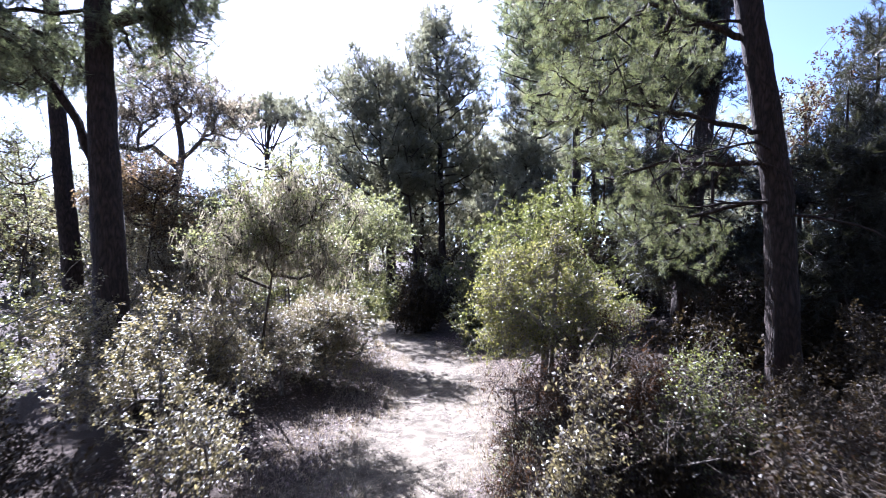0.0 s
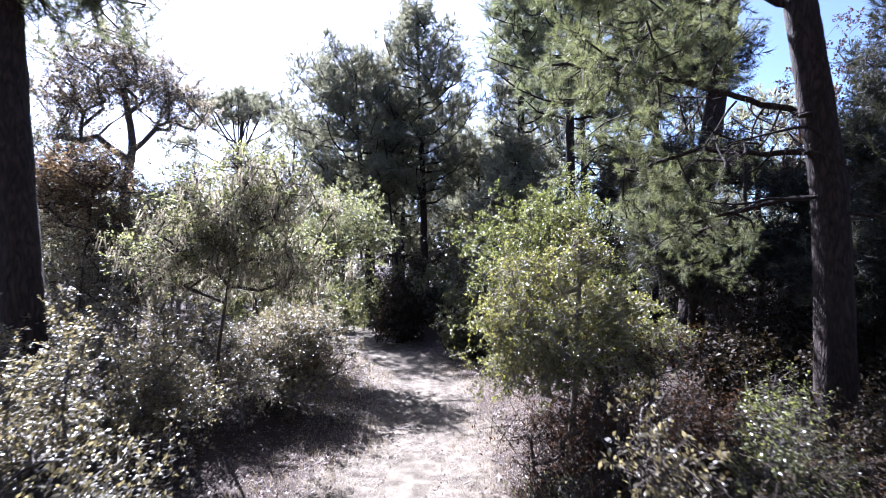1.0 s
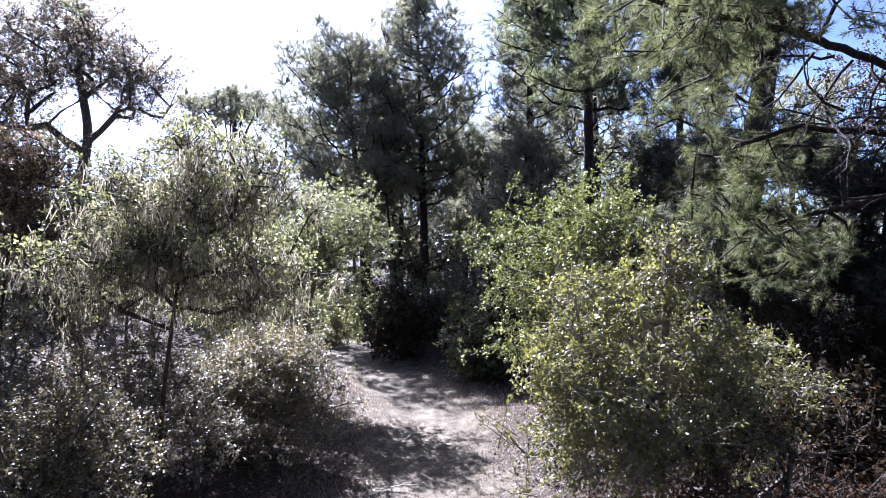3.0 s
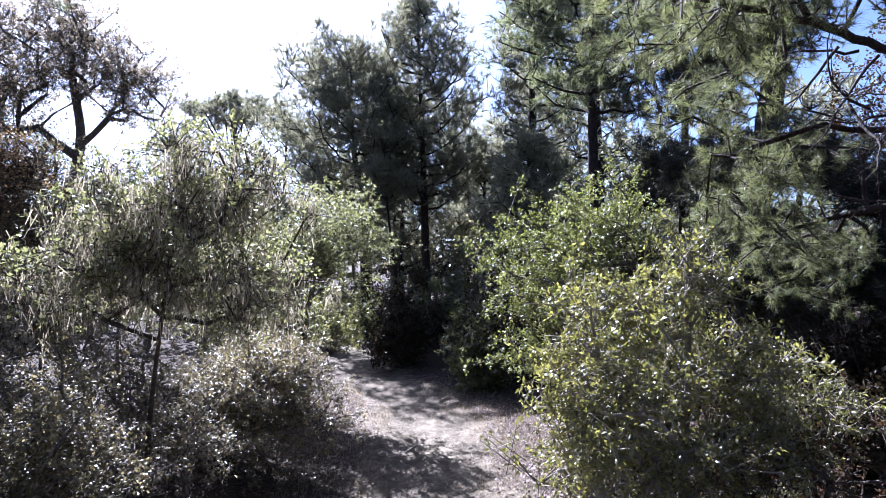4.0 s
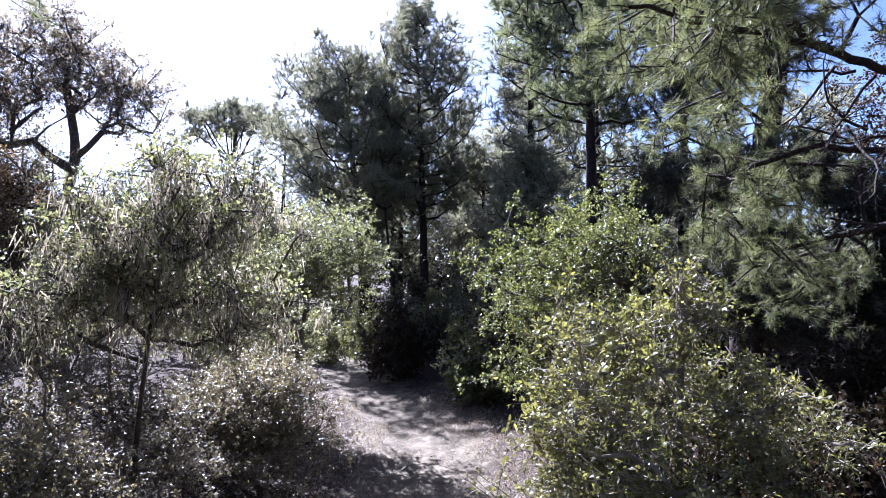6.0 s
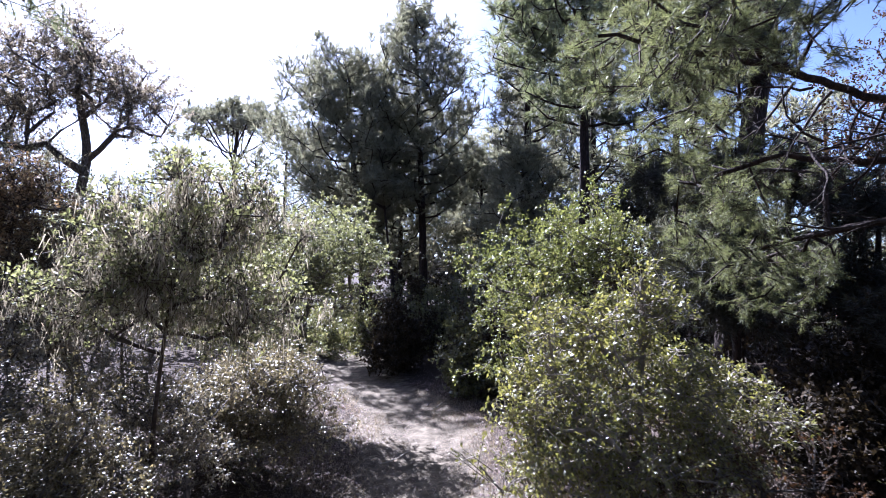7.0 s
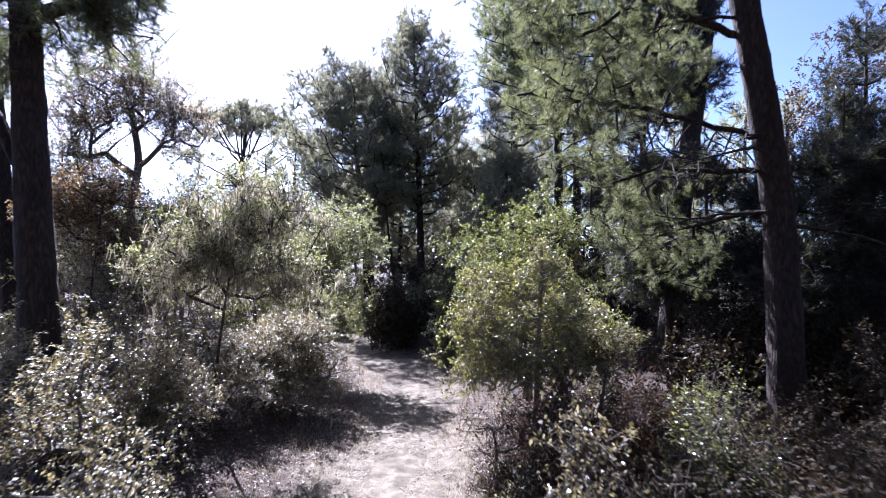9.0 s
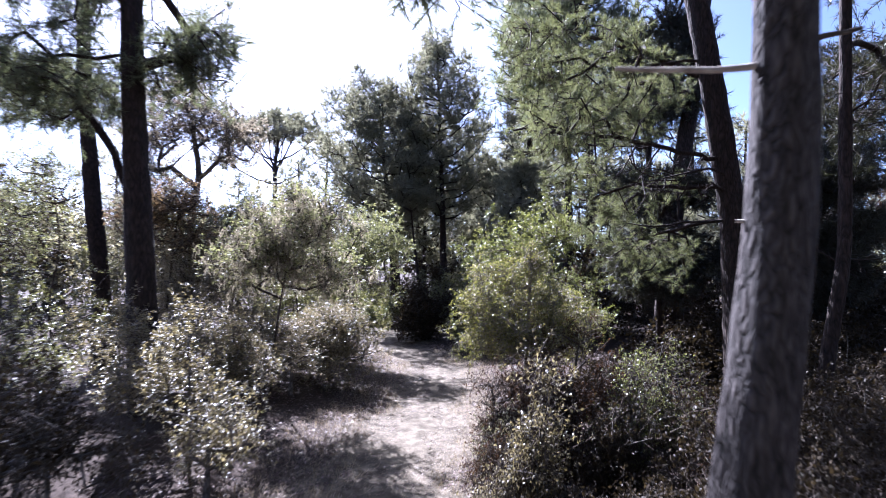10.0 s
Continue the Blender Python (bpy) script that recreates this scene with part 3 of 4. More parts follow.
def build_ground():
    xs = np.unique(np.concatenate([np.linspace(-400, -12, 20), np.arange(-12, -3, 0.3), np.arange(-3, 4, 0.06), np.arange(4, 14, 0.3), np.linspace(14, 400, 20)]))
    ys = np.unique(np.concatenate([np.linspace(-300, -8, 16), np.arange(-8, 3, 0.4), np.arange(3, 18, 0.06), np.arange(18, 40, 0.5), np.linspace(40, 600, 24)]))
    gx, gy = np.meshgrid(xs, ys)
    gz = ground_z_array(gx, gy)
    off = np.abs(gx - path_x(gy))
    near = (off < 3.0) & (gy > 2) & (gy < 19)
    rnd = R.normal(size=gx.shape)
    gz += np.where(near, 0.006 * rnd, 0)
    v = np.stack([gx, gy, gz], -1).reshape(-1, 3)
    nx, ny = len(xs), len(ys)
    i, j = np.meshgrid(np.arange(ny - 1), np.arange(nx - 1), indexing="ij")
    f = np.stack([i * nx + j, i * nx + j + 1, (i + 1) * nx + j + 1, (i + 1) * nx + j], -1).reshape(-1, 4)
    me = fast_mesh("ground", v, f, GROUND, True)
    mask = 1 - smooth_step(0.45, 1.4, off + 0.25 * np.sin(gy * 1.9) * np.sin(gy * 0.7 + gx))
    at = me.attributes.new("trodden", "FLOAT", "POINT")
    at.data.foreach_set("value", mask.astype(np.float32).ravel())
    tagged(new("ground", me), "pale sandy footpath trodden through brown leaf litter", "ground", "", "structure")


build_ground()

# ---- the pines near the path ----
# dark pine whose low boughs hang over the evergreen oak
bough_pine = pine("pine_tree", 4.6, 7.8, [(0, 0, -0.2), (-0.02, 0, 1.5), (-0.06, 0.05, 3.0), (-0.33, 0.1, 5.0), (-0.7, 0.2, 7.5), (-1.0, 0.3, 11)], 0.22, 0.15,
     [(-3.1, -1.0, 3.95, 0.65, 0.55, 0.38, 1.3), (-2.0, 0.3, 3.0, 0.55, 0.45, 0.4, 1.3), (-2.3, -0.5, 4.3, 0.9, 0.7, 0.45, 1.3), (-2.5, -0.2, 3.5, 0.6, 0.5, 0.35, 1.3), (-2.9, -0.5, 4.9, 0.8, 0.6, 0.4), (-1.9, 0.4, 5.4, 1.0, 0.9, 0.6), (-2.7, -0.3, 5.6, 1.0, 0.8, 0.5), (-1.2, 2.0, 4.7, 1.0, 0.7, 0.6), (-2.2, 2.4, 5.1, 0.9, 0.9, 0.6, 1.2), (-0.6, 2.4, 5.6, 1.1, 1.0, 0.7), (-0.8, 1.5, 3.5, 0.8, 0.6, 0.4),
      (-1.3, 1.2, 2.7, 0.8, 0.6, 0.5, 1.3), (-0.6, 1.6, 2.3, 0.8, 0.6, 0.6, 1.2), (-0.7, 0.3, 9.5, 2.0, 2.0, 1.4, 0.12)],
     "dark-barked pine with long drooping needle boughs over the path", tips=460, per=8, reach=0.14, needles=25, size=0.084, needle_w=0.0038, seed=11, rise=0.0,
     low=3.4, dead=8, sag=0.1, material=BROWN_NEEDLE, step=0.25, fan=0.65, limb_power=0.34,
     bough_r=0.042,
     boughs=[[(-0.15, 0.0, 3.75), (-1.2, -0.15, 3.95), (-2.2, -0.5, 4.05), (-3.5, -1.05, 4.0)], [(-0.1, 0.05, 3.4), (-0.9, 0.15, 3.38), (-1.5, 0.25, 3.45), (-2.2, 0.3, 3.2)], [(-0.3, 0.1, 5.0), (-1.2, 0.3, 5.5), (-2.6, 0.0, 5.8)], [(-0.05, 0.1, 2.9), (-0.5, 0.8, 2.8), (-1.1, 1.3, 2.6)]])
HANG = np.random.default_rng(31)
for q in range(14):
    v, f = bare_branch(HANG, (-0.4 - 0.09 * q, -0.01 * q, (3.82 if q % 2 else 3.38) + 0.012 * q), (HANG.uniform(-0.9, 0.1), HANG.uniform(-0.7, 0.5), HANG.uniform(-0.9, 0.2)), HANG.uniform(0.6, 1.1), 0.014, 5, 0.45)
    part("dead_branch", fast_mesh("dead_branch", v, f, PINE_BARK, True), bough_pine, "bare hanging dead twig")
# pine with a bare lower trunk among pale shrubs
pine("pine_tree", -4.5, 7.7, [(0.15, 0, -0.2), (0.1, 0, 1.5), (0.02, 0, 3), (-0.12, 0.05, 5), (-0.2, 0.1, 8), (-0.1, 0.1, 12)], 0.24, 0.12,
     [(-1.5, 0.3, 5.1, 1.5, 1.1, 0.8, 1.3), (0.7, 0.2, 5.5, 0.95, 0.8, 0.9, 1.4), (-1.2, 0.0, 6.6, 1.6, 1.3, 0.7, 0.7), (-1.2, 0.3, 9.8, 1.4, 1.4, 1.0, 0.2)],
     "tall pine with a bare dark trunk rising from pale shrubs", tips=290, per=9, reach=0.26, needles=20, size=0.125, needle_w=0.007, seed=12, low=3.6, sag=0.1, fan=0.6,
     boughs=[[(0.0, 0.0, 3.1), (-0.3, 0.1, 3.6), (-0.55, 0.2, 4.1), (-1.2, 0.3, 4.9)], [(-0.12, 0, 5.2), (0.4, 0.1, 5.4), (0.9, 0.2, 5.5)]], bough_r=0.07)
pine("pine_tree", -7.4, 11.2, [(0.35, 0, -0.2), (0.25, 0, 1.5), (0.05, 0, 3.5), (-0.2, 0.05, 6), (-0.3, 0.1, 9), (-0.2, 0.1, 12)], 0.21, 0.1,
     [(-1.3, 0.3, 6.0, 1.4, 1.2, 0.8), (-0.6, 0.0, 9.8, 1.8, 1.8, 1.2, 0.25)],
     "leaning dark pine standing behind a taller pine", tips=150, per=8, reach=0.32, needles=20, size=0.14, needle_w=0.01, seed=13, low=4.5, dead=2)
# close grey trunk by the start of the walk
near_pine = pine("pine_tree", 1.0, 0.92, [(-0.03, 0, -0.2), (0.1, 0, 0.9), (0.22, 0, 1.7), (0.29, 0, 2.25), (0.345, 0, 2.8), (0.36, 0.02, 3.4), (0.36, 0.1, 6), (0.4, 0.1, 8.5)], 0.135, 0.085,
     [(0.6, -0.4, 7.2, 1.5, 1.5, 1.0, 0.6), (-1.0, 3.8, 5.3, 0.6, 0.6, 0.25, 2.0)],
     "grey-barked pine trunk with snapped dead branch stubs", tips=100, per=8, reach=0.3, needles=20, size=0.13, needle_w=0.008, seed=14, low=5, bark=NEAR_BARK, sides=28)
STUB = np.random.default_rng(33)
for z, way, length, r, mat in [(3.1, (-1, 0.1, -0.18), 0.55, 0.014, DEAD), (2.55, (-1, 0.3, 0.25), 0.14, 0.012, DEAD), (2.44, (-1, 0.2, 0.05), 0.1, 0.007, TWIG), (3.15, (1, 0.2, 0.22), 0.4, 0.014, TWIG)]:
    line = crooked((0.33, 0.0, z), way, length, STUB, 5, 0.12)
    rr = np.linspace(r, r * 0.5, len(line))
    v, f = tubes(line[:-1], line[1:], rr[:-1], rr[1:], 7)
    part("dead_branch", fast_mesh("dead_branch", v, f, mat, True), near_pine, "snapped pale dead branch stub")

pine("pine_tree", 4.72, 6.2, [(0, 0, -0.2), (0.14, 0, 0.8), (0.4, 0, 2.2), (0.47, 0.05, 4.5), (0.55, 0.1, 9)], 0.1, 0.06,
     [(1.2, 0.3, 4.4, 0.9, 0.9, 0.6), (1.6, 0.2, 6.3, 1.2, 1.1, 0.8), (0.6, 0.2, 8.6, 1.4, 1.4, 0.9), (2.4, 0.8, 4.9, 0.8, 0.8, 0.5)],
     "slim leaning pine with a shade-darkened crown", material=SHADE_NEEDLE, tips=250, per=8, reach=0.3, needles=18, size=0.13, needle_w=0.009, seed=15, low=3.2, dead=4)

# ---- broadleaf trees and shrubs along the path ----
broadleaf("evergreen_oak", 1.12, 6.5, [(0, 0, -0.1), (0.03, 0.02, 0.5), (0.1, 0, 1.1), (0.14, 0.02, 1.9), (0.17, 0.02, 2.65)], 0.042,
          [(-0.42, -0.3, 1.9, 0.38, 0.4, 0.36, 1.2), (-0.25, 0.0, 2.3, 0.36, 0.38, 0.24), (0.3, 0.0, 2.0, 0.48, 0.45, 0.34), (0.17, 0.0, 2.5, 0.22, 0.22, 0.2, 1.5), (-0.4, -0.2, 1.5, 0.46, 0.42, 0.22, 0.8), (0.15, -0.2, 1.6, 0.55, 0.45, 0.28, 0.8),
           (0.85, 0.2, 1.75, 0.28, 0.35, 0.14, 1.0), (0.62, 0.1, 1.45, 0.4, 0.4, 0.2, 0.5)], OAK_LEAF,
          "young evergreen oak with glossy yellow-green leaves beside the path", "tree", tips=330, per=7, reach=0.13, leaves=14, size=0.031, wide=0.5, seed=21, gather=0.7, twig_r=0.0032, fine=False, bark=PALE_TWIG, twigs=PALE_TWIG)
broadleaf("evergreen_oak", 1.9, 10.9, [(0, 0, -0.1), (0.05, 0, 0.8), (0, 0.1, 1.6), (0.1, 0, 2.6)], 0.08,
          [(-0.45, 0, 2.45, 1.0, 0.9, 0.75), (0.4, 0, 3.0, 0.85, 0.8, 0.65), (0.5, 0, 1.5, 1.2, 0.9, 0.9), (-0.5, -0.2, 1.5, 0.8, 0.7, 0.6)], SPRIG_LEAF,
          "rounded olive-green evergreen oak with dense small leaves", "tree", tips=460, per=7, reach=0.17, leaves=15, size=0.042, seed=22, near=False)
broadleaf("evergreen_oak", -2.4, 13.5, [(0, 0, -0.1), (0.08, 0, 0.8), (0.2, 0, 1.6), (0.5, -0.1, 2.7)], 0.06,
          [(0.65, -0.2, 2.75, 0.95, 0.9, 0.9), (-0.15, 0, 2.4, 0.85, 0.8, 0.8), (-0.2, 0, 1.2, 0.7, 0.7, 0.6)], LICHEN_OAK_LEAF,
          "rounded oak bush leaning over the path bend", "tree", tips=400, per=7, reach=0.19, leaves=14, size=0.05, seed=23, near=False, lichen=60)
# scrubby oaks hung with lichen
for i, (bx, by, line, blobs, mat, tips, leaves, lichen) in enumerate([
        (-2.8, 8.8, [(0, 0, -0.1), (0.1, -0.1, 1.0), (0.3, -0.3, 1.9), (0.5, -0.5, 2.7)],
         [(0.6, -0.5, 2.85, 0.95, 0.7, 0.5, 1.2), (0.0, -0.4, 2.3, 0.8, 0.7, 0.5), (0.9, -0.1, 2.1, 0.7, 0.6, 0.4)], LICHEN_OAK_LEAF, 230, 12, 2000),
        (-4.5, 10.5, [(0, 0, -0.1), (-0.1, 0, 0.8), (0.0, -0.1, 1.6), (0.1, 0.1, 2.4)],
         [(0.0, -0.2, 2.0, 0.9, 0.6, 0.55), (-0.5, 0.0, 1.5, 0.8, 0.6, 0.45)], GREY_LEAF, 170, 10, 900),
        (-5.2, 10.2, [(0, 0, -0.1), (-0.1, 0, 1.0), (0.05, -0.1, 2.0), (0.1, 0.1, 3.2)],
         [(0.1, 0.0, 3.3, 0.75, 0.7, 0.4), (-0.5, 0.1, 3.0, 0.6, 0.6, 0.35), (0.4, -0.1, 2.6, 0.5, 0.5, 0.3)], RED_LEAF, 150, 12, 40),
        (-4.6, 12.0, [(0, 0, -0.1), (-0.1, 0, 1.0), (0.1, -0.2, 2.0), (0.2, -0.3, 2.8)],
         [(0.2, -0.3, 3.0, 1.0, 0.9, 0.6), (-0.5, -0.2, 2.4, 0.9, 0.8, 0.65), (0.3, 0.2, 1.8, 0.9, 0.8, 0.5)], LICHEN_OAK_LEAF, 200, 11, 900),
        (-5.6, 11.6, [(0, 0, -0.1), (0.1, 0, 1.0), (-0.1, 0.1, 2.0), (0.1, 0, 2.8)], [(0, 0, 2.6, 1.1, 0.9, 0.8), (0.4, -0.3, 1.7, 0.9, 0.8, 0.6)], TAWNY_LEAF, 150, 11, 150),
        (-3.9, 14.4, [(0, 0, -0.1), (0.1, 0, 1.0), (-0.1, 0.1, 2.0), (0.1, 0, 3.2)], [(0, 0, 3.0, 1.2, 1.0, 0.9), (0.4, -0.3, 2.0, 1.0, 0.8, 0.8)], OLIVE_LEAF, 180, 13, 80),
        (-8.7, 11.8, [(0.1, 0, -0.1), (0.0, 0, 1.4), (0.2, 0.1, 2.6), (0.0, 0, 4.4)], [(0, 0, 4.2, 1.0, 1.0, 0.7), (-0.5, -0.3, 3.0, 1.2, 1.0, 0.8)], LICHEN_OAK_LEAF, 130, 11, 100),
        (-10.8, 13.4, [(0.1, 0, -0.1), (0.0, 0, 1.4), (0.1, 0.1, 2.6), (0.0, 0, 4.6)], [(0, 0, 4.0, 1.2, 1.1, 0.8), (0.5, -0.3, 2.8, 1.3, 1.0, 0.8)], LICHEN_OAK_LEAF, 130, 11, 60),
        (-7.3, 13.2, [(0.2, 0, -0.1), (0.0, 0, 1.4), (0.2, 0.1, 2.6), (0.1, 0, 3.8)], [(0, 0, 3.9, 1.3, 1.1, 0.9), (-0.5, -0.3, 3.0, 1.1, 0.9, 0.7)], TAWNY_LEAF, 190, 12, 60)]):
    broadleaf("evergreen_oak", bx, by, line, 0.026, blobs, mat,
              "scrubby oak draped with pale hanging lichen", "tree", bark=TWIG, tips=tips, per=7, reach=0.2, leaves=leaves, size=0.043, seed=30 + i, near=False, lichen=lichen, group="lichen oaks", twiggy=True)
broadleaf("oak_tree", -6.2, 13.6, [(0.1, 0, -0.1), (-0.28, 0, 1.2), (-0.1, 0, 2.4), (-0.2, 0.1, 3.4), (0.05, 0.1, 4.4), (-0.15, 0.1, 5.6)], 0.14,
          [(-0.3, 0, 6.2, 1.2, 1.1, 0.9), (0.8, 0.2, 5.5, 1.0, 0.8, 0.8), (-1.1, 0, 5.3, 1.0, 0.8, 0.8)], OPEN_LEAF,
          "open-crowned oak with a crooked trunk and sparse leaves", "tree", tips=360, per=7, reach=0.2, leaves=15, size=0.05, seed=40, lichen=160, rise=0.5, low=2.6, step=0.3, twig_r=0.004, gather=0.5, fine=False)

# low shrubs beside the path, leafy side: place, radius, height, leaf, leaf length, tips, leaves on a twig
# the three near-black ones at the front hold tree shade in their colour
for i, (bx, by, r, h, mat, s, tips, lv) in enumerate([
        (-2.15, 10.4, 1.05, 1.7, PALE_LEAF, 0.044, 620, 13), (-3.2, 9.7, 1.0, 1.45, PALE_LEAF, 0.045, 230, 10), (-3.1, 7.9, 1.0, 1.55, PALE_LEAF, 0.042, 280, 10), (-4.0, 7.0, 1.0, 1.6, PALE_LEAF, 0.045, 180, 10),
        (-3.05, 7.0, 0.95, 1.15, PALE_LEAF, 0.042, 210, 10), (-2.25, 4.9, 0.8, 1.1, PALE_LEAF, 0.045, 100, 11), (-2.85, 5.8, 0.95, 1.6, PALE_LEAF, 0.047, 130, 11), (-4.9, 6.0, 1.1, 1.8, OLIVE_LEAF, 0.05, 130, 10),
        (-5.3, 8.6, 1.1, 1.8, PALE_LEAF, 0.055, 100, 10), (-6.2, 7.3, 1.1, 2.1, OLIVE_LEAF, 0.055, 110, 10), (-4.4, 9.3, 1.0, 1.8, GREY_LEAF, 0.047, 170, 10), (-6.5, 9.8, 1.2, 2.1, OLIVE_LEAF, 0.06, 100, 10),
        (-3.2, 3.9, 0.8, 1.5, SHADED_LEAF, 0.047, 140, 11), (-4.2, 4.5, 0.9, 1.7, SHADED_LEAF, 0.05, 110, 10), (-3.0, 2.6, 0.85, 2.5, SHADED_LEAF, 0.055, 130, 10), (-2.55, 9.1, 0.7, 1.35, GREY_LEAF, 0.042, 150, 10), (-3.9, 8.3, 0.8, 1.7, GREY_LEAF, 0.042, 130, 10)]):
    broadleaf("shrub", bx, by, [(0, 0, -0.05), (0.03, 0, h * 0.3), (0, 0.04, h * 0.6)], 0.03, ragged(r, h, 50 + i) if i else [(0.05, 0, 1.0, 0.8, 0.8, 0.5, 1.6), (0.1, -0.2, 0.5, 0.95, 0.85, 0.45, 1.3), (-0.75, 0.2, 0.75, 0.6, 0.7, 0.45), (0.15, 0.1, 1.3, 0.4, 0.4, 0.2)], mat,
              "dense shrub with small pale leaves catching the sun" if mat in (PALE_LEAF, GREY_LEAF) else "tall dark green shrub beside paler ones", "shrub",
              tips=tips, per=6, reach=0.13, leaves=lv, size=s * 0.82, wide=0.55, seed=50 + i, near=False, group="pale shrubs", twig_r=0.003, up=2.8)
# twiggy shrubs on the shaded side; low near-black ones are added to darken sunlit ground
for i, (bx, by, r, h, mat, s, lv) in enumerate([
        (0.95, 5.5, 0.4, 0.6, TAWNY_LEAF, 0.022, 5), (1.1, 4.4, 0.35, 1.38, PALE_LEAF, 0.027, 7), (2.0, 4.8, 0.5, 0.8, SHADED_LEAF, 0.026, 9), (1.75, 6.2, 0.8, 1.6, RUST_LEAF, 0.018, 9), (1.3, 6.4, 0.5, 1.4, RUST_LEAF, 0.018, 8), (1.6, 6.5, 0.6, 1.6, RUST_LEAF, 0.022, 9), (2.15, 5.1, 0.38, 1.12, SPRIG_LEAF, 0.02, 9), (2.75, 5.8, 0.4, 1.1, SPRIG_LEAF, 0.018, 8), (2.6, 6.3, 0.7, 0.85, RUST_LEAF, 0.026, 9), (1.6, 5.6, 0.5, 0.8, RUST_LEAF, 0.018, 7), (2.6, 3.2, 0.7, 0.8, SHADED_LEAF, 0.03, 12), (3.4, 3.9, 0.8, 1.0, SHADED_LEAF, 0.03, 12), (1.8, 3.5, 0.55, 0.55, SHADED_LEAF, 0.026, 12), (1.35, 3.8, 0.4, 0.4, SHADED_LEAF, 0.024, 12), (3.9, 5.2, 0.8, 0.6, SHADED_LEAF, 0.03, 10), (0.78, 5.0, 0.3, 0.42, RUST_LEAF, 0.017, 8), (0.85, 6.0, 0.3, 0.5, OLIVE_LEAF, 0.017, 9), (0.72, 4.3, 0.28, 0.36, PALE_LEAF, 0.017, 8),
        (1.4, 7.0, 0.6, 1.5, RUST_LEAF, 0.018, 9), (2.7, 6.6, 0.7, 0.75, RUST_LEAF, 0.024, 6), (3.3, 4.9, 0.8, 0.55, RUST_LEAF, 0.022, 4), (3.7, 6.4, 0.8, 0.6, SHADED_LEAF, 0.035, 8), (4.6, 5.6, 0.9, 0.8, SHADED_LEAF, 0.035, 8), (5.5, 7.0, 0.9, 1.3, SHADED_LEAF, 0.04, 8),
        (2.4, 3.9, 0.6, 0.9, SHADED_LEAF, 0.035, 8), (0.85, 6.0, 0.4, 1.05, RUST_LEAF, 0.018, 6), (1.35, 5.8, 0.5, 1.1, RUST_LEAF, 0.018, 7), (2.6, 8.2, 0.8, 0.6, SHADED_LEAF, 0.035, 8)]):
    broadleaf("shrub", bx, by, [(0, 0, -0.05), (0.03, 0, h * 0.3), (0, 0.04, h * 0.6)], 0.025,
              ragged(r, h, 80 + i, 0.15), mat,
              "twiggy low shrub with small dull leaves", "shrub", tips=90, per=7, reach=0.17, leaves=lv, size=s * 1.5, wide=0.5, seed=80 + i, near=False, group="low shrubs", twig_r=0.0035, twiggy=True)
# the low near-black ones under the pines are added to darken lit ground
for i, (bx, by, r, h, mat) in enumerate([(0.9, 14.5, 0.5, 1.3, OLIVE_LEAF), (-0.75, 17.0, 0.8, 1.5, SHADED_LEAF), (-0.3, 18.2, 0.9, 2.0, SHADED_LEAF), (1.7, 15.6, 1.1, 2.0, SHADED_LEAF), (0.5, 19.5, 1.2, 1.7, OLIVE_LEAF), (3.4, 14.0, 1.2, 1.8, SHADED_LEAF),
                                          (-3.4, 16.0, 1.0, 1.5, OLIVE_LEAF), (-2.9, 19.5, 1.0, 1.3, OLIVE_LEAF), (-4.8, 17.5, 1.2, 2.4, OLIVE_LEAF), (2.6, 18.5, 1.3, 2.4, SHADED_LEAF), (-0.4, 21.0, 1.2, 1.7, OLIVE_LEAF), (4.6, 15.8, 1.3, 2.0, SHADED_LEAF), (1.2, 22.5, 1.4, 2.4, OLIVE_LEAF), (6.3, 10.6, 1.1, 1.3, SHADED_LEAF), (5.4, 9.0, 0.9, 0.8, SHADED_LEAF), (4.0, 9.3, 0.8, 0.8, SHADED_LEAF), (6.6, 8.4, 0.9, 1.0, SHADED_LEAF), (-4.6, 22.0, 1.3, 2.2, OLIVE_LEAF), (-3.6, 25.0, 1.3, 2.2, OLIVE_LEAF), (-5.6, 25.5, 1.3, 2.4, SHADED_LEAF), (-2.0, 25.0, 1.2, 2.0, SHADED_LEAF), (-1.9, 21.5, 0.8, 1.2, OLIVE_LEAF)]):
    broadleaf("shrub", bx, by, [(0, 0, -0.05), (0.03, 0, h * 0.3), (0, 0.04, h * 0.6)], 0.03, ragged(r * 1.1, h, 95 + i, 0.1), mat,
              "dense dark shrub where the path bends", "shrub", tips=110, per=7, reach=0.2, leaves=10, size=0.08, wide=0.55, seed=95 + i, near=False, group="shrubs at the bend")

# thicket under the pines, its shade put into the leaf colour
TH = np.random.default_rng(5)
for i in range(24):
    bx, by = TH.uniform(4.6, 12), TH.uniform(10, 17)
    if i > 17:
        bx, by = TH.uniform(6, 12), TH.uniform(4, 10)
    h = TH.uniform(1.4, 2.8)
    broadleaf("thicket_shrub", bx, by, [(0, 0, -0.05), (0.05, 0, h * 0.3), (0, 0.1, h * 0.7)], 0.04, ragged(1.4, h, 100 + i, 0.2), SHADED_LEAF,
              "thicket shrub with shade-darkened leaves and bare lower twigs", "shrub", tips=50, per=5, reach=0.34, leaves=7, size=0.09, seed=100 + i, near=False, group="thicket", twiggy=True)
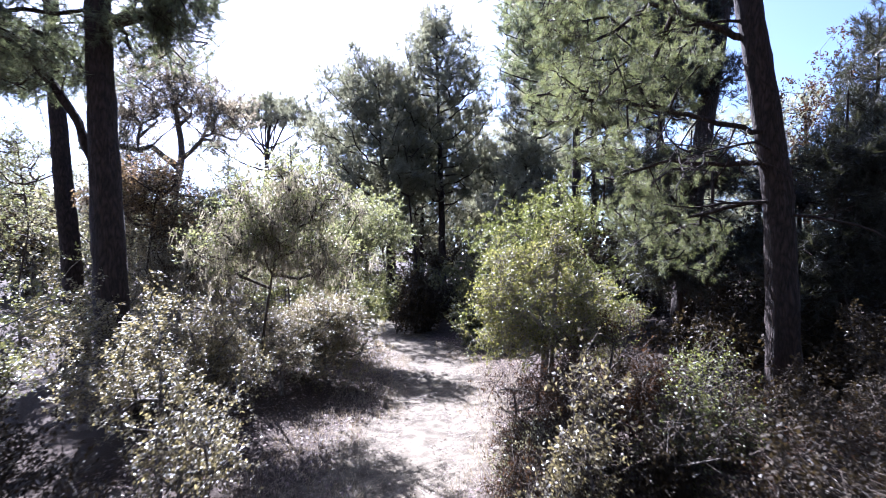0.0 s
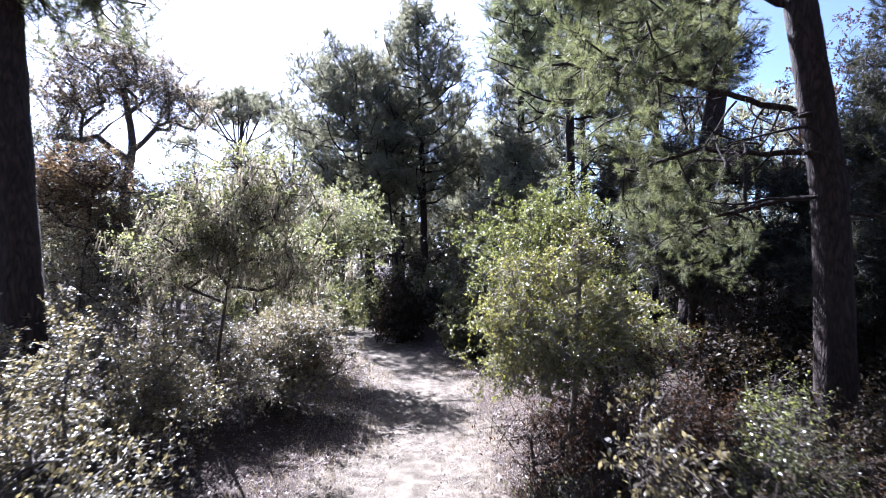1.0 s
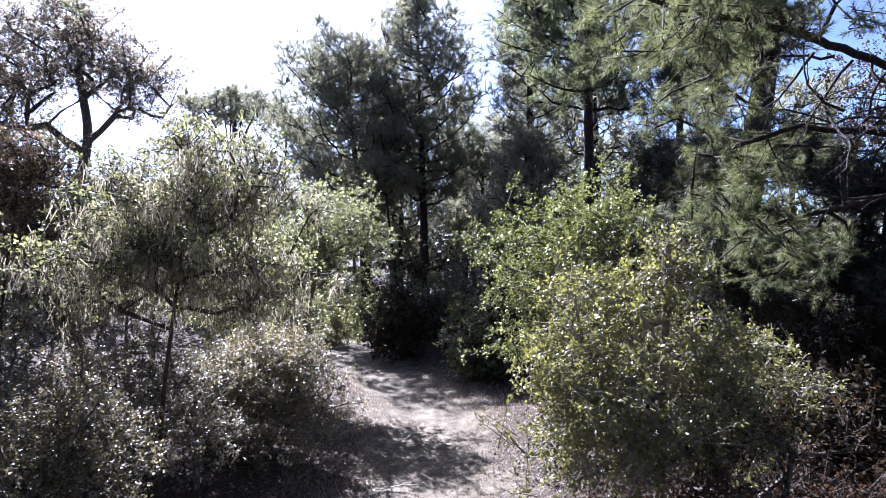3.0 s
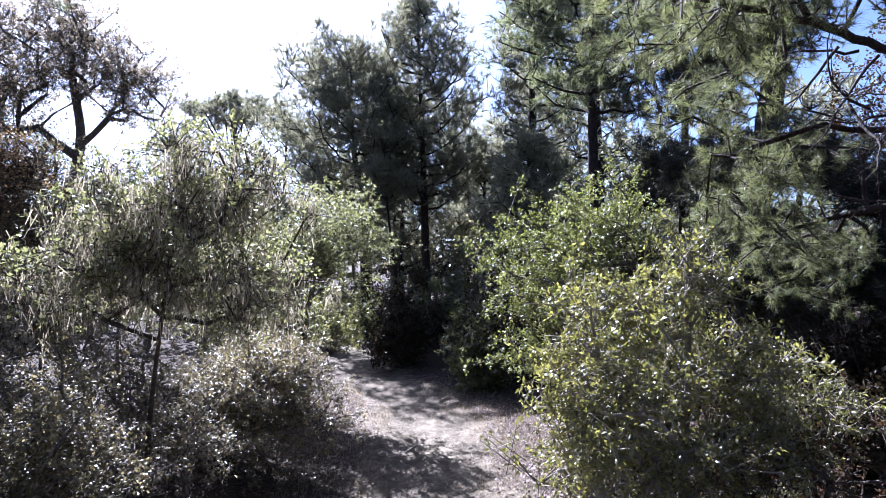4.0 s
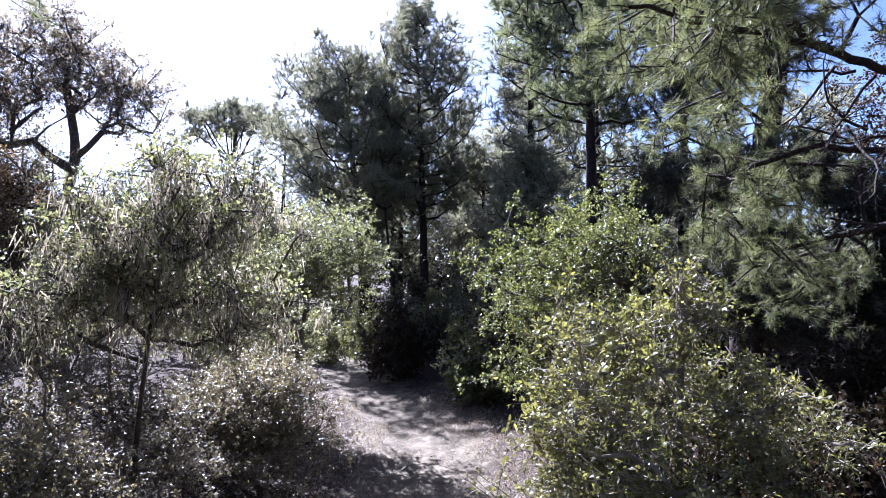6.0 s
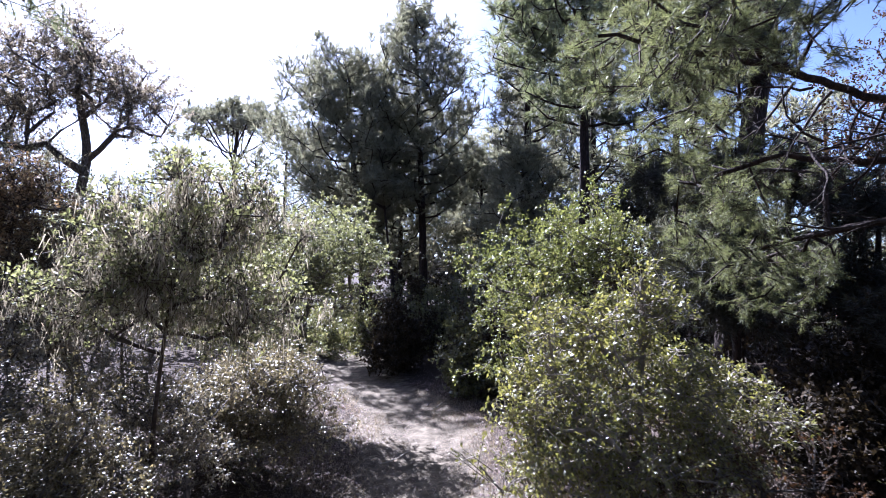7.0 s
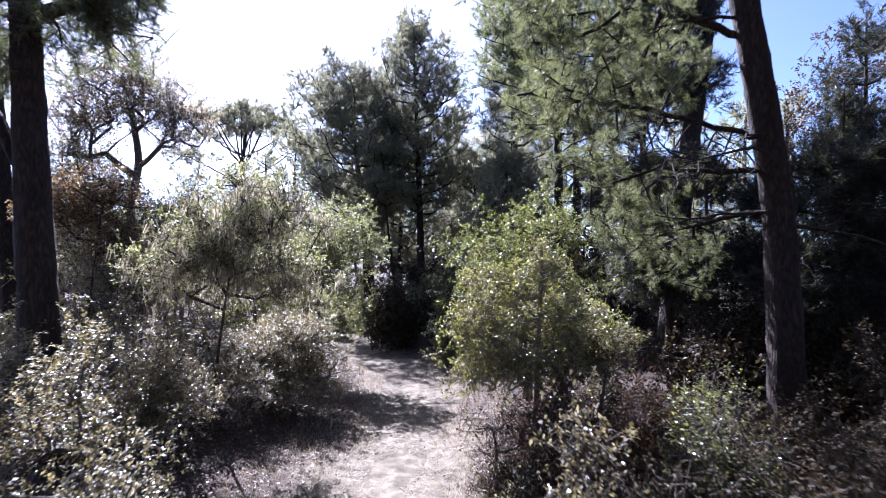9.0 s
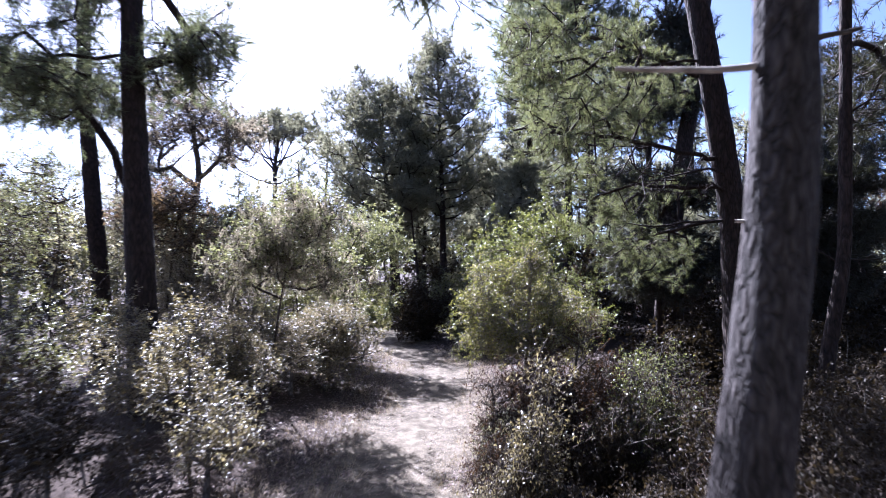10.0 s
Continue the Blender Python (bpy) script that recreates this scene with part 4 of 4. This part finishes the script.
broadleaf("oak_tree", 12.2, 17.0, [(0, 0, -0.1), (0.1, 0, 2), (-0.1, 0, 4.0), (0, 0, 7)], 0.18, [(0.2, 0, 7.0, 1.9, 1.8, 1.5), (0.3, 0, 4.2, 2.6, 2.0, 1.8), (-1.2, 0, 5.4, 1.3, 1.2, 1.0)], RUST_LEAF,
          "dark oak with reddish-brown leaves against the sky", "tree", tips=260, per=7, reach=0.28, leaves=9, size=0.085, seed=130, near=False)

# ---- pines of the middle distance ----
def broken(blobs, seed):
    """Splits each mass of a crown into uneven smaller tiers."""
    rng = np.random.default_rng(seed + 500)
    out = []
    for b in blobs:
        for _ in range(6):
            d = unit(rng.normal(size=3)) * rng.uniform(0.35, 0.85)
            k = rng.uniform(0.32, 0.6)
            out.append((b[0] + d[0] * b[3], b[1] + d[1] * b[4], b[2] + d[2] * b[5], b[3] * k * 1.15, b[4] * k * 1.15, b[5] * k * 0.75, b[6] if len(b) > 6 else 1))
    return out


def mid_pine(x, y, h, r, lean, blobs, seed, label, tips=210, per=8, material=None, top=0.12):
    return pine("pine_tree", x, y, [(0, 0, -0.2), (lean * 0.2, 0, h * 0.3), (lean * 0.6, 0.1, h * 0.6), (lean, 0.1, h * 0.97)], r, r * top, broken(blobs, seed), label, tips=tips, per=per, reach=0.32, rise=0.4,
         needles=14, size=0.18, needle_w=0.015, seed=seed, near=False, low=h * 0.25, material=material or PALED_NEEDLE, sides=10, group="middle-distance pines", step=0.5, twig_r=0.01)


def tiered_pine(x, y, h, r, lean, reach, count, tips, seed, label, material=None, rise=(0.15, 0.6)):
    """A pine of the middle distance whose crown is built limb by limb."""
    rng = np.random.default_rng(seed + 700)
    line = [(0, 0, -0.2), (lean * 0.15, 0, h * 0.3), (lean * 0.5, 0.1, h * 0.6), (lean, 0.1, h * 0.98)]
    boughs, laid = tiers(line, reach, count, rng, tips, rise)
    return pine("pine_tree", x, y, line, r, r * 0.2, [], label, per=5, reach=0.26, needles=9, size=0.22, needle_w=0.022, seed=seed, near=False, low=h * 0.25, material=material or PALED_NEEDLE, sides=10,
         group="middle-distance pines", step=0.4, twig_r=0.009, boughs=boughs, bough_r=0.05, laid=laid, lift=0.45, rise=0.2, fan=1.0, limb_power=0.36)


tiered_pine(-2.1, 23.5, 9.6, 0.17, -0.7, [(3.6, 1.5, 1.3), (4.6, 2.7, 1.8), (6.0, 3.0, 1.9), (7.4, 2.6, 1.7), (8.6, 1.9, 1.4), (9.5, 1.0, 0.8)], 56, 28, 201, "bushy dark pine with tiered boughs", rise=(0.2, 0.6))
tiered_pine(0.0, 24.2, 11.8, 0.18, -0.3, [(4.0, 1.3, 1.5), (5.4, 2.0, 2.1), (7.4, 2.0, 2.2), (9.3, 1.7, 1.8), (10.8, 1.1, 1.2), (11.7, 0.5, 0.5)], 52, 20, 202, "tall pine with an open crown of upswept boughs", rise=(0.3, 0.8))
tiered_pine(-1.0, 26.5, 8.6, 0.14, 0.2, [(1.8, 1.8, 1.8), (4.5, 2.2, 2.2), (7.0, 1.6, 1.6), (8.6, 0.5, 0.5)], 32, 18, 214, "dense pine standing behind two taller ones")
tiered_pine(2.3, 27.0, 6.9, 0.15, 0.2, [(1.6, 1.6, 1.6), (3.6, 1.9, 1.9), (5.6, 1.2, 1.2), (6.8, 0.4, 0.4)], 24, 15, 217, "dense pine standing behind two taller ones")
mid_pine(-0.9, 22.0, 5.5, 0.1, -0.5, [(-0.4, 0, 4.8, 1.0, 1.0, 0.6)], 203, "slender young pine leaning among taller ones", 60)
mid_pine(-2.4, 28.0, 7.5, 0.14, -0.2, [(0, 0, 5.8, 1.8, 1.4, 1.2), (0, 0, 3.4, 1.8, 1.4, 0.9)], 209, "younger pine filling the gap between trunks", 150)
mid_pine(1.7, 27.5, 8.5, 0.15, 0.2, [(0, 0, 6.6, 1.8, 1.4, 1.4), (0, 0, 3.8, 1.8, 1.4, 1.0)], 210, "younger pine filling the gap between trunks", 150)
old_pine = tiered_pine(3.4, 21.7, 13.5, 0.2, 0.0, [(4.6, 1.0, 1.4), (7.0, 1.0, 2.0), (10.0, 1.1, 2.2), (13.3, 0.8, 1.2)], 44, 17, 204, "tall dark pine with a dead side branch")
v, f = bare_branch(np.random.default_rng(3), (0, 0, 10.2), (-1, 0.1, 0.05), 2.2, 0.075, 5, 0.5, 0.03)
part("dead_branch", fast_mesh("dead_branch", v, f, PINE_BARK, True), old_pine, "bare crooked dead branch")
tiered_pine(3.9, 17.0, 11.5, 0.19, 0.1, [(5.6, 1.2, 1.8), (7.0, 2.3, 2.4), (8.8, 2.6, 2.6), (11.3, 1.4, 1.4)], 46, 21, 205, "pine with a straight trunk above the oak", PINE_NEEDLE)
tiered_pine(2.6, 18.6, 5.4, 0.1, 0.1, [(1.4, 1.2, 1.4), (3.0, 1.4, 1.5), (4.4, 0.8, 0.9), (5.3, 0.3, 0.3)], 28, 14, 215, "younger dark pine between straight trunks")
mid_pine(5.5, 13.4, 10.0, 0.28, 1.3, [(-0.5, 0.4, 6.5, 1.3, 1.4, 1.3), (-0.2, 0.4, 4.0, 1.5, 1.4, 0.7), (0.5, 0.2, 7.8, 1.0, 1.0, 0.8), (0.6, 0.2, 6.0, 0.8, 0.9, 0.6), (0.6, 0.3, 9.4, 1.4, 1.6, 1.0, 0.6)], 206, "leaning pine with shade-darkened needles", 340, 8, SHADE_NEEDLE, 0.55)
mid_pine(4.9, 12.0, 4.6, 0.09, 0.1, [(0.0, 0, 3.5, 1.0, 0.9, 0.7), (-0.2, 0, 2.2, 1.3, 1.0, 0.9)], 216, "low pine with shade-darkened needles among thicket shrubs", 220, 8, SHADE_NEEDLE)
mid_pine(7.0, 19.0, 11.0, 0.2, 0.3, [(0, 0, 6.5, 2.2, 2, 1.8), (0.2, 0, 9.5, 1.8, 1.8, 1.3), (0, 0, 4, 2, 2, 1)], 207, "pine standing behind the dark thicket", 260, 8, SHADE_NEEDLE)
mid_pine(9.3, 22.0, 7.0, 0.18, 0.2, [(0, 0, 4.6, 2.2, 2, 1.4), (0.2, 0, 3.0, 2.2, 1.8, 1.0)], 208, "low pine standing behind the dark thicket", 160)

mid_pine(10.3, 13.8, 8.2, 0.14, 0.2, [(0, 0, 6.4, 1.3, 1.2, 1.4), (0, 0, 5.0, 1.4, 1.2, 1.0), (0, 0, 3.4, 1.7, 1.4, 1.3), (0.2, 0, 1.8, 1.7, 1.3, 0.9)], 211, "low pine with shade-darkened needles among thicket shrubs", 300, 8, SHADE_NEEDLE)
mid_pine(7.7, 12.6, 4.5, 0.11, 0.2, [(0, 0, 3.4, 0.9, 0.9, 0.7), (0.2, 0, 2.2, 1.5, 1.2, 0.9)], 212, "low pine with shade-darkened needles among thicket shrubs", 200, 8, SHADE_NEEDLE)
mid_pine(6.6, 9.6, 5.0, 0.1, 0.2, [(0.2, 0, 3.4, 1.0, 1.0, 1.0), (0.2, 0, 2.0, 1.3, 1.1, 0.8)], 213, "low pine with shade-darkened needles among thicket shrubs", 170, 8, SHADE_NEEDLE)

# ---- distant woods, and unseen trees added behind the walk ----
UMB = np.random.default_rng(61)
umb_boughs, umb_tips = [], []
for q in range(13):
    # limbs fan out from the fork to a flat dome; two lower ones carry smaller shelves
    a = q * 2.4
    r = 4.4 * math.sqrt((q + 0.7) / 11) if q < 11 else 4.6
    end = np.array([0.3 + r * math.cos(a), r * math.sin(a) * 0.8, 16.4 - 0.13 * r * r]) if q < 11 else np.array([(5.6, -5.2)[q - 11], 0.5, (13.0, 12.0)[q - 11]])
    fork = np.array([0.1, 0.0, 10.2 + 0.2 * q if q < 11 else 9.6])
    umb_boughs.append([fork, fork + (end - fork) * np.array([0.4, 0.4, 0.3]), fork + (end - fork) * np.array([0.75, 0.75, 0.72]), end])
    umb_tips.append(end + UMB.normal(size=(30, 3)) * np.array([1.0, 0.95, 0.2]))
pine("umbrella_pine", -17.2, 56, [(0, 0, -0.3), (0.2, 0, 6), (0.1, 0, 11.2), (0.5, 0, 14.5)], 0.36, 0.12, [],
     "flat-topped umbrella pine far beyond the scrub", per=6, reach=0.4, needles=12, size=0.34, needle_w=0.045, seed=220, near=False, low=7, material=PALED_NEEDLE, sides=10, step=0.6, twig_r=0.02,
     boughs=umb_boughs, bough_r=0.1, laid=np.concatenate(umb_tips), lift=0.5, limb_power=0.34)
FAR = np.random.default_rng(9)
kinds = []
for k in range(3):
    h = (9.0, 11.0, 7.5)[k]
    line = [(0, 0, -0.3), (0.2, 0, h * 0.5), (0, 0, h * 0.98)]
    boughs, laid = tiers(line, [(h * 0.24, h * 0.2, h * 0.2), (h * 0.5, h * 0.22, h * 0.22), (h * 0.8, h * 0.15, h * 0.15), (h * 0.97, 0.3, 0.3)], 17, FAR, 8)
    kinds.append(pine("far_pine", (-9.5, 5.5, 9.5)[k], (36, 31, 27)[k], line, 0.2, 0.03, [], "pine of the surrounding woods with glare-paled needles", per=4, reach=0.42, needles=4, size=0.4, needle_w=0.06, seed=230 + k, near=False, low=1,
                      material=PALED_NEEDLE, sides=8, step=0.8, twig_r=0.015, group="distant pines", boughs=boughs, bough_r=0.05, laid=laid, lift=0.4, fan=0.9))
for i in range(42):
    x, y = FAR.uniform(-44, 44), FAR.uniform(29, 58)
    s = FAR.uniform(0.7, 1.1)
    if -30 < x < -7:
        s *= 0.72 if y < 45 else 0.85
    copy_thing(kinds[i % 3], pose(x, y, ground_z(x, y), 0, 0, FAR.uniform(0, 360)) @ Matrix.Diagonal((s, s, s, 1)))
# pines beside and behind the start are unseen, added to block skylight
for x, y, s in [(-5.5, 34, 0.9), (-2.8, 33, 0.95), (-0.8, 36, 1.1), (2.8, 34, 1.0), (-8.0, 33, 0.8), (4.6, 38, 1.2), (1.5, 31, 1.1), (4.5, 27, 1.15), (7.5, 29, 1.2), (12, 27, 1.0), (15, 24, 1.0), (-4.5, 31, 0.8), (16.5, 18, 0.95), (14.5, 12, 0.9), (18, 10, 1.0), (-13, 24, 0.6), (-16, 27, 0.7), (-10, 27, 0.6), (-20, 24, 0.8), (-24, 28, 0.9), (9, 6.5, 1.0), (12, 2, 1.4), (7.5, 0.5, 1.3), (4, -5, 1.4), (-1.5, -7, 1.5), (-6, -4, 1.4), (8, -5, 1.5), (1.5, -9.5, 1.6), (-9, -1, 1.4), (5.5, -9, 1.6), (-5, -9, 1.6), (-11, 3, 1.2), (-3.2, -6.0, 1.5), (0.8, -6.2, 1.4), (-6.2, -2.0, 1.3), (3.6, -4.0, 1.3), (-8, -5, 1.7), (6.0, 23.5, 1.1), (10.5, 19, 0.8)]:
    copy_thing(kinds[int(x * 2) % 3], pose(x, y, ground_z(x, y), 0, 0, x * 50) @ Matrix.Diagonal((s, s, s, 1)))
for i in range(15):
    # unseen pines round and behind the start of the walk, added to hold back skylight
    a = radians(FAR.uniform(75, 285))
    d = FAR.uniform(13, 26)
    x, y = math.sin(a) * d, math.cos(a) * d
    s = FAR.uniform(1.3, 1.7)
    copy_thing(kinds[i % 3], pose(x, y, ground_z(x, y), 0, 0, FAR.uniform(0, 360)) @ Matrix.Diagonal((s, s, s, 1)))
scrub = []
for k in range(3):
    scrub.append(broadleaf("scrub_oak", (-7.5, 6.2, 2.4)[k], (19, 21, 19.5)[k], [(0, 0, -0.1), (0.1, 0, 1), (0, 0, 2.2)], 0.08, [(0, 0, 1.7, 1.6, 1.6, 1.4)], (OLIVE_LEAF, SHADED_LEAF, TAWNY_LEAF)[k],
                           "scrub oak in the understorey", "shrub", tips=60, per=5, reach=0.4, leaves=5, size=0.15, seed=240 + k, near=False, group="understorey scrub"))
for i in range(64):
    x, y = FAR.uniform(-22, 20), FAR.uniform(19, 33)
    if i > 55:
        # unseen scrub added to close off low sky round the start
        a, d = radians(FAR.uniform(80, 280)), FAR.uniform(8, 16)
        x, y = math.sin(a) * d, math.cos(a) * d
    if abs(x - float(path_x(y))) < 2.0:
        continue
    s = FAR.uniform(0.7, 1.3) * (1.5 if x < -7 and y > 20 else 1)
    copy_thing(scrub[i % 3], pose(x, y, ground_z(x, y), 0, 0, FAR.uniform(0, 360)) @ Matrix.Diagonal((s, s, s, 1)))


# ---- litter, sticks and grass ----
def scatter(name, label, category, count, xr, yr, near_path, shape, faces, size, wide, material, rng, lift=0.004, tilt=0.35, upright=False):
    """Many small pieces strewn on the ground; near_path gives the band of distance from the path's middle."""
    x, y = rng.uniform(*xr, count * 3), rng.uniform(*yr, count * 3)
    off = np.abs(x - path_x(y))
    keep = np.where((off > near_path[0] + 0.25 * np.sin(3 * y) * np.sin(1.3 * y)) & (off < near_path[1]))[0][:count]
    x, y = x[keep], y[keep]
    n = len(x)
    pos = np.stack([x, y, ground_z_array(x, y) + lift], 1)
    if upright:
        along = unit(np.array([[0, 0, 1.0]]) + rng.normal(size=(n, 3)) * tilt)
        side, normal = frames_for(along, rng)
    else:
        ang = rng.uniform(0, 6.28, n)
        along = unit(np.stack([np.cos(ang), np.sin(ang), rng.normal(size=n) * tilt], 1))
        side = unit(np.cross(np.array([[0, 0, 1.0]]) + rng.normal(size=(n, 3)) * tilt, along))
        normal = np.cross(along, side)
    length = size * rng.uniform(0.6, 1.4, n)
    v, f = place_leaves(shape, faces, pos, along, side, normal, length, length * wide)
    tagged(new(name, fast_mesh(name, v, f, material)), label, category, "", "stuff")


LIT = np.random.default_rng(17)
scatter("leaf_litter", "dry brown oak leaves on the open forest floor", "leaf litter", 7000, (-7, 8), (-8, 3.8), (0.5, 7.5), LEAF4, LEAF4_F, 0.06, 0.55, DRY_LEAF, LIT, 0.006)
scatter("leaf_litter", "dry brown oak leaves strewn beside the path", "leaf litter", 16000, (-3.5, 4.5), (3.5, 16), (0.75, 4.0), LEAF4, LEAF4_F, 0.045, 0.55, DRY_LEAF, LIT, 0.006)
scatter("path_debris", "small dry leaf scraps lying on the sandy path", "leaf litter", 12000, (-2.6, 2.2), (3.5, 18), (0.12, 1.6), LEAF4, LEAF4_F, 0.028, 0.5, DRY_LEAF, LIT, 0.005)
scatter("straw_litter", "flattened straw and pale needles over the sandy path", "leaf litter", 14000, (-2.6, 2.2), (3.5, 15), (0.15, 1.7), BLADE, BLADE_F, 0.09, 0.06, DRY_GRASS, LIT, 0.006, 0.25)
scatter("needle_litter", "fallen pine needles on the ground", "leaf litter", 9000, (-3, 4.5), (3.5, 15), (0.2, 3.5), BLADE, BLADE_F, 0.11, 0.035, DRY_GRASS, LIT, 0.008, 0.12)
scatter("dry_grass", "short straw-coloured dry grass along the path edge", "grass", 9000, (-2.4, 2.4), (4.5, 15), (0.6, 1.7), BLADE, BLADE_F, 0.11, 0.04, DRY_GRASS, LIT, 0.0, 0.5, True)


def stick(x, y, ang, length, radius, rng, label, material=None):
    root = thing("stick", x, y, ground_z(x, y) + radius, label, "stick", "fallen sticks")
    v, f = bare_branch(rng, (0, 0, 0), (math.cos(ang), math.sin(ang), 0.02), length, radius, 2, 0.2)
    v[:, 2] = np.abs(v[:, 2]) * 0.6
    part("wood", fast_mesh("wood", v, f, material or DEAD, True), root)


stick(-0.66, 10.85, 0.5, 0.55, 0.014, LIT, "short weathered stick lying across the path")
stick(-0.75, 9.35, 0.15, 0.6, 0.016, LIT, "pale fallen stick lying across the path")
stick(0.3, 7.6, 0.6, 0.4, 0.01, LIT, "thin grey twig on the path edge")
stick(2.5, 5.6, 2.6, 1.1, 0.02, LIT, "bleached fallen branch among low shrubs")
stick(5.2, 10.8, 0.3, 2.0, 0.035, LIT, "bleached fallen branch in the dark thicket")
stick(6.2, 12.3, 2.9, 1.8, 0.03, LIT, "bleached fallen branch in the dark thicket")
# broken wood at the bend
for x, y, a, k in [(0.1, 13.7, 0.9, 0.4), (0.22, 13.85, 0.3, 0.3), (0.0, 13.95, 1.6, 0.35)]:
    stick(x, y, a, k, 0.022, LIT, "short reddish piece of rotten wood at the path bend", OAK_BARK)
